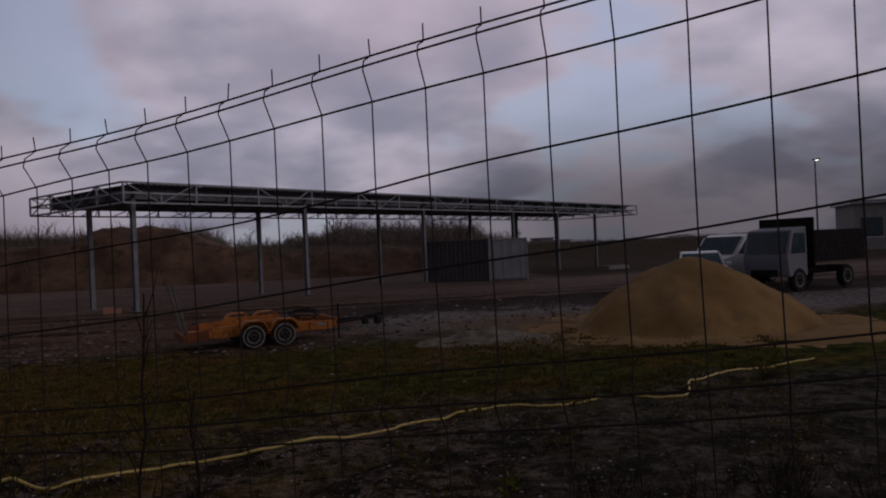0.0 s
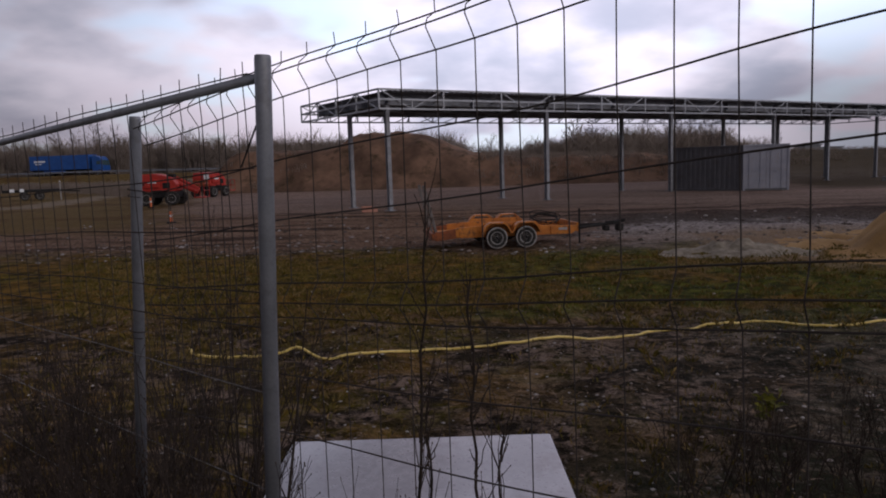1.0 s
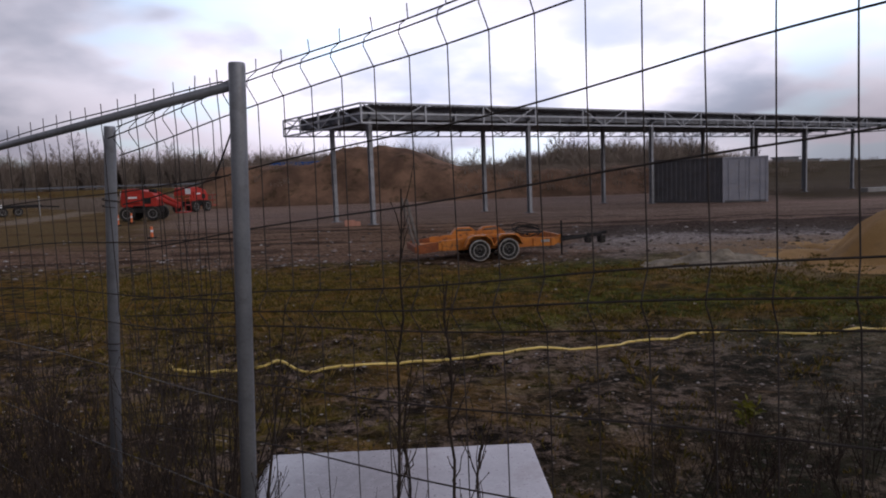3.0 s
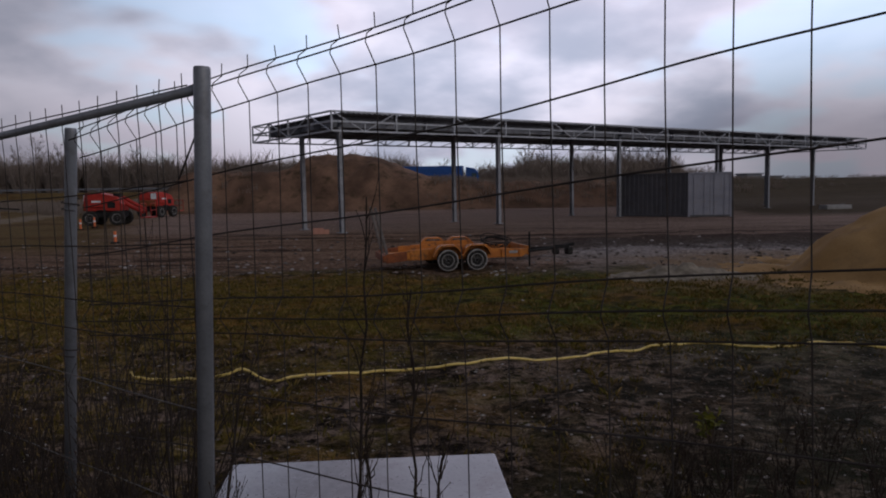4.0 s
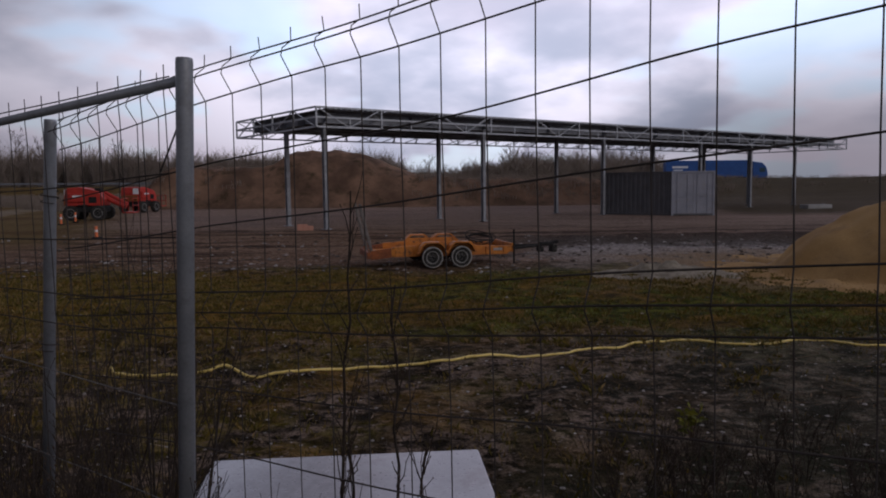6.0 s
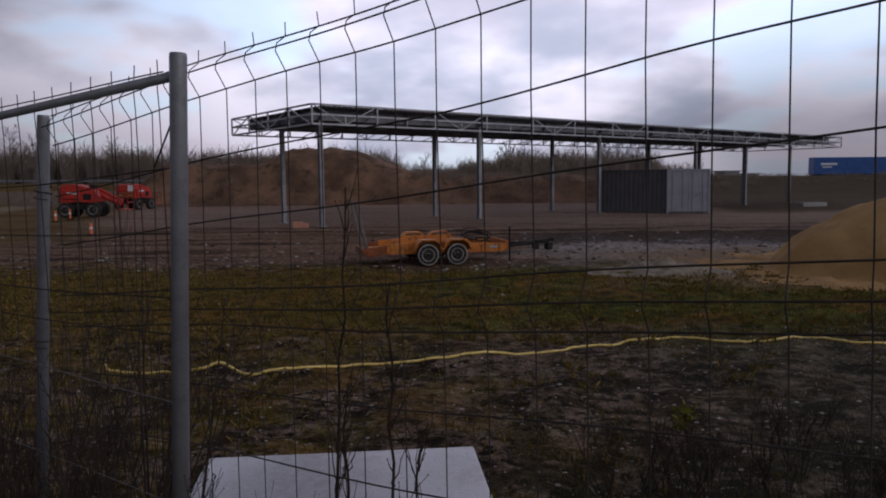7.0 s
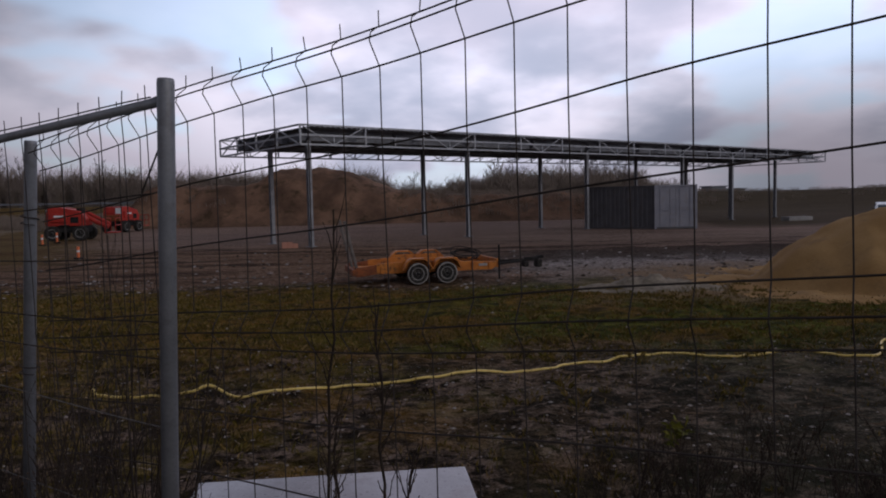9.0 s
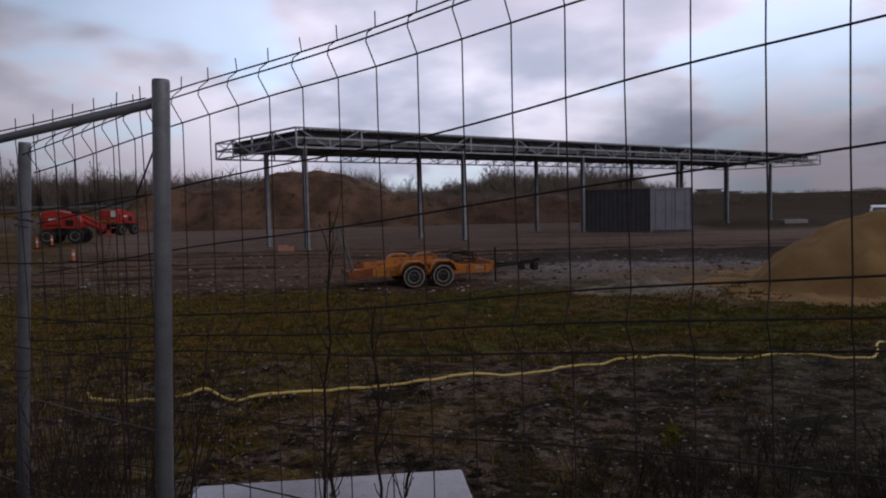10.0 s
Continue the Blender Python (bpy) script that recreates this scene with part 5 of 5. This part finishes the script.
for k, (x, y, h) in enumerate(((0.85, 2.9, 0.62), (1.05, 3.2, 0.55), (0.62, 3.3, 0.45), (1.55, 3.0, 0.5), (1.3, 3.6, 0.45), (1.9, 3.4, 0.5))):
    shrub(x, y, h, 5, 70 + k, "low wiry leafless weeds in the soil", 0.6, 1, 6, 0.0026)
for k, (s, off, h) in enumerate(((0.72, 0.16, 0.95), (0.45, 0.20, 1.0), (0.15, 0.22, 1.05), (-0.15, 0.20, 0.95), (-0.5, 0.22, 1.0), (0.3, 0.36, 0.8), (0.0, 0.40, 0.8), (-0.35, 0.42, 0.85), (0.6, 0.32, 0.75), (-0.8, 0.3, 0.95))):
    p = fence_point(s, 0, off)
    shrub(p.x, p.y, h * (0.72 if s < -0.1 else 0.95), 6 if s < 0.1 else 8, 120 + k, "dense dark leafless bush grown through the fence", 0.5, 2, 7, 0.006)
for k in range(24):
    x, y = 0.60 + 0.11 * k + 0.1 * math.sin(k * 7.0), 2.35 + 1.7 * ((k * 37) % 24) / 24
    shrub(x, y, 0.35 + 0.25 * ((k * 13) % 7) / 7, 6, 140 + k, "low wiry leafless weeds in the soil", 0.7, 2, 7, 0.0036)


def leafy_weed(x, y, h, n, seed):
    rnd = random.Random(seed)
    a = thing("weed", pose(x, y, ground_z(x, y)), "small yellow-green leafy weed in the soil", "weed")
    for k in range(n):
        az = rnd.uniform(0, 6.283)
        top = Vector((math.cos(az) * 0.25 * h, math.sin(az) * 0.25 * h, h * rnd.uniform(0.6, 1.0)))
        st = part("stalk", tube([(0, 0, -0.01), top * 0.5 + Vector((0, 0, 0.05)), top], [0.004, 0.003, 0.0015], 5), BUD, a)
        bm = bmesh.new()
        for j in range(9):
            p = top * rnd.uniform(0.35, 1.0)
            d = Vector((rnd.uniform(-1, 1), rnd.uniform(-1, 1), rnd.uniform(0, 0.8))).normalized()
            s = d.orthogonal().normalized()
            ln, w = rnd.uniform(0.04, 0.08), rnd.uniform(0.010, 0.018)
            v = [bm.verts.new(p), bm.verts.new(p + d * ln * 0.5 + s * w), bm.verts.new(p + d * ln - Vector((0, 0, 0.01))), bm.verts.new(p + d * ln * 0.5 - s * w)]
            bm.faces.new(v)
        tagged(part("leaf", bm, LEAF, st), kind="stuff")


leafy_weed(1.43, 4.5, 0.26, 6, 3)


# ---- grass, stones and litter on the soil ----
def scatter_grass():
    rnd = np.random.RandomState(8)
    verts, faces = [], []
    made = 0
    while made < 30000:
        y = 1.6 + 13.6 * rnd.rand() ** 0.9
        x = rnd.uniform(-0.62, 0.66) * (y + 1.5)
        n = fractal(x, y, 0.55, 12.0) + 0.5 * fractal(x, y, 2.2, 3.0)
        want = 0.25 + 0.9 * n + (0.42 if y > 8.6 else 0.0) + (0.2 if x < -0.8 else -0.1)
        if rnd.rand() > want:
            continue
        made += 1
        z = ground_z(x, y)
        h = rnd.uniform(0.015, 0.055)
        az = rnd.uniform(0, 6.283)
        t = rnd.uniform(0.0025, 0.006) * (1 + y * 0.07)
        dx, dy = math.cos(az) * t, math.sin(az) * t
        lx, ly = rnd.uniform(-0.6, 0.6) * h, rnd.uniform(-0.6, 0.6) * h
        k = len(verts)
        verts += [(x - dx, y - dy, z - 0.01), (x + dx, y + dy, z - 0.01), (x + dx * 0.6 + lx * 0.4, y + dy * 0.6 + ly * 0.4, z + h * 0.6), (x + lx, y + ly, z + h)]
        faces += [(k, k + 1, k + 2), (k, k + 2, k + 3)]
    me = bpy.data.meshes.new("grass")
    me.from_pydata(verts, [], faces)
    me.materials.append(GRASS)
    tagged(new("grass", me), "short dry and mossy grass in patches", "grass", kind="stuff")


scatter_grass()


def scatter_tussocks():
    """Ragged clumps of longer grass, thickest on the mossy strip."""
    rnd = np.random.RandomState(18)
    verts, faces = [], []
    made = 0
    while made < 1700:
        y = 2.6 + 12.4 * rnd.rand() ** 0.85
        x = rnd.uniform(-0.62, 0.66) * (y + 1.5)
        want = 0.02 + 0.8 * fractal(x, y, 0.7, 21.0) + (0.5 if 7.6 < y < 14.5 else 0.0) + (0.25 if x < -1.2 else 0.0)
        if rnd.rand() > want:
            continue
        made += 1
        w, top = rnd.uniform(0.03, 0.11), rnd.uniform(0.02, 0.05) * (1 + 0.05 * y)
        for b in range(16):
            a, r = rnd.uniform(0, 6.283), w * math.sqrt(rnd.rand())
            px_, py_ = x + math.cos(a) * r, y + math.sin(a) * r
            z, h = ground_z(px_, py_), top * rnd.uniform(0.5, 1.15)
            lean = rnd.uniform(0.2, 1.3) * h
            d = rnd.uniform(0, 6.283)
            t = rnd.uniform(0.0022, 0.0048) * (1 + y * 0.06)
            ex, ey = px_ + math.cos(a) * lean, py_ + math.sin(a) * lean
            tx, ty = math.cos(d) * t, math.sin(d) * t
            k = len(verts)
            verts += [(px_ - tx, py_ - ty, z - 0.01), (px_ + tx, py_ + ty, z - 0.01), (px_ * 0.6 + ex * 0.4 + tx * 0.7, py_ * 0.6 + ey * 0.4 + ty * 0.7, z + h * 0.7), (ex, ey, z + h)]
            faces += [(k, k + 1, k + 2), (k, k + 2, k + 3)]
    me = bpy.data.meshes.new("tussocks")
    me.from_pydata(verts, [], faces)
    me.materials.append(GRASS)
    tagged(new("tussocks", me), "ragged clumps of dry and olive grass", "grass", kind="stuff")


scatter_tussocks()


def scatter_stones():
    rnd = np.random.RandomState(9)
    verts, faces = [], []
    oct_ = [(1, 0, 0), (0, 1, 0), (-1, 0, 0), (0, -1, 0), (0, 0, 1), (0, 0, -1)]
    fc = [(0, 1, 4), (1, 2, 4), (2, 3, 4), (3, 0, 4), (1, 0, 5), (2, 1, 5), (3, 2, 5), (0, 3, 5)]

    def stone(x, y, s):
        k, z = len(verts), ground_z(x, y)
        a = rnd.uniform(0, 3.14)
        ca, sa = math.cos(a), math.sin(a)
        for vx, vy, vz in oct_:
            q = s * rnd.uniform(0.7, 1.2)
            verts.append((x + (vx * ca - vy * sa) * q * 1.2, y + (vx * sa + vy * ca) * q, z + vz * q * 0.55 + s * 0.2))
        faces.extend(tuple(k + i for i in f) for f in fc)

    for i in range(4200):
        y = 2.2 + 6.5 * rnd.rand()
        stone(rnd.uniform(-0.65, 0.7) * (y + 1.2), y, 0.006 + 0.016 * rnd.rand() ** 3)
    for i in range(900):
        stone(rnd.uniform(1.2, 13), rnd.uniform(16.0, 22), 0.015 + 0.06 * rnd.rand() ** 3)
    for i in range(700):
        stone(rnd.uniform(-13, 2), rnd.uniform(14.6, 18.5), 0.015 + 0.055 * rnd.rand() ** 3)
    for i in range(500):
        stone(rnd.uniform(-18, 10), rnd.uniform(18, 27), 0.02 + 0.06 * rnd.rand() ** 3)
    for i in range(60):
        y = rnd.uniform(9, 14)
        stone(rnd.uniform(-0.6, 0.6) * y, y, rnd.uniform(0.012, 0.03))
    me = bpy.data.meshes.new("stones")
    me.from_pydata(verts, [], faces)
    me.materials.append(STONES)
    tagged(new("stones", me), "loose grey and pale stones on the soil", "stones", kind="stuff")


scatter_stones()


def scatter_litter():
    """Broken stalks, dead leaves and twigs lying on the bare soil."""
    rnd = np.random.RandomState(28)
    verts, faces = [], []
    for i in range(4200):
        y = 2.4 + 6.4 * rnd.rand() ** 0.9
        x = rnd.uniform(-0.65, 0.70) * (y + 1.2)
        a, tilt = rnd.uniform(0, 6.283), rnd.uniform(-0.012, 0.02)
        leaf = rnd.rand() < 0.45
        ln, w = (rnd.uniform(0.007, 0.018), rnd.uniform(0.004, 0.010)) if leaf else (rnd.uniform(0.02, 0.09), rnd.uniform(0.0012, 0.0028))
        ca, sa = math.cos(a), math.sin(a)
        k = len(verts)
        for u, v, h in ((-1, 0, 0.004), (0, -1, 0.012), (1, 0, 0.006), (0, 1, 0.005)):
            px_, py_ = x + u * ln * ca - v * w * sa, y + u * ln * sa + v * w * ca
            verts.append((px_, py_, ground_z(px_, py_) + h + tilt * (u + 1)))
        faces += [(k, k + 1, k + 3), (k + 1, k + 2, k + 3)]
    me = bpy.data.meshes.new("plant_litter")
    me.from_pydata(verts, [], faces)
    me.materials.append(LITTER)
    tagged(new("plant_litter", me), "dead leaves and broken stalks on the soil", "litter", kind="stuff")


scatter_litter()


# ---- what moves ----
def motions():
    rows = []
    for t in (0.0, 1.0, 2.0, 3.0, 4.0, 5.0, 6.0, 7.0, 8.0, 9.0, 10.0):
        p = ROAD_POINT + ROAD_WAY * (28.1 * (t - 5.0) if t < 4.5 else -14.05 + 25.0 * (t - 4.5))
        q = p + ROAD_WAY * 14
        z0, z1 = road_z(p.x) + 0.03, road_z(q.x) + 0.03
        rows.append((t, pose(p.x, p.y, z0, 0, -math.degrees(math.atan2(z1 - z0, 14)), -5.0)))
    walk(LORRY, rows)


motions()
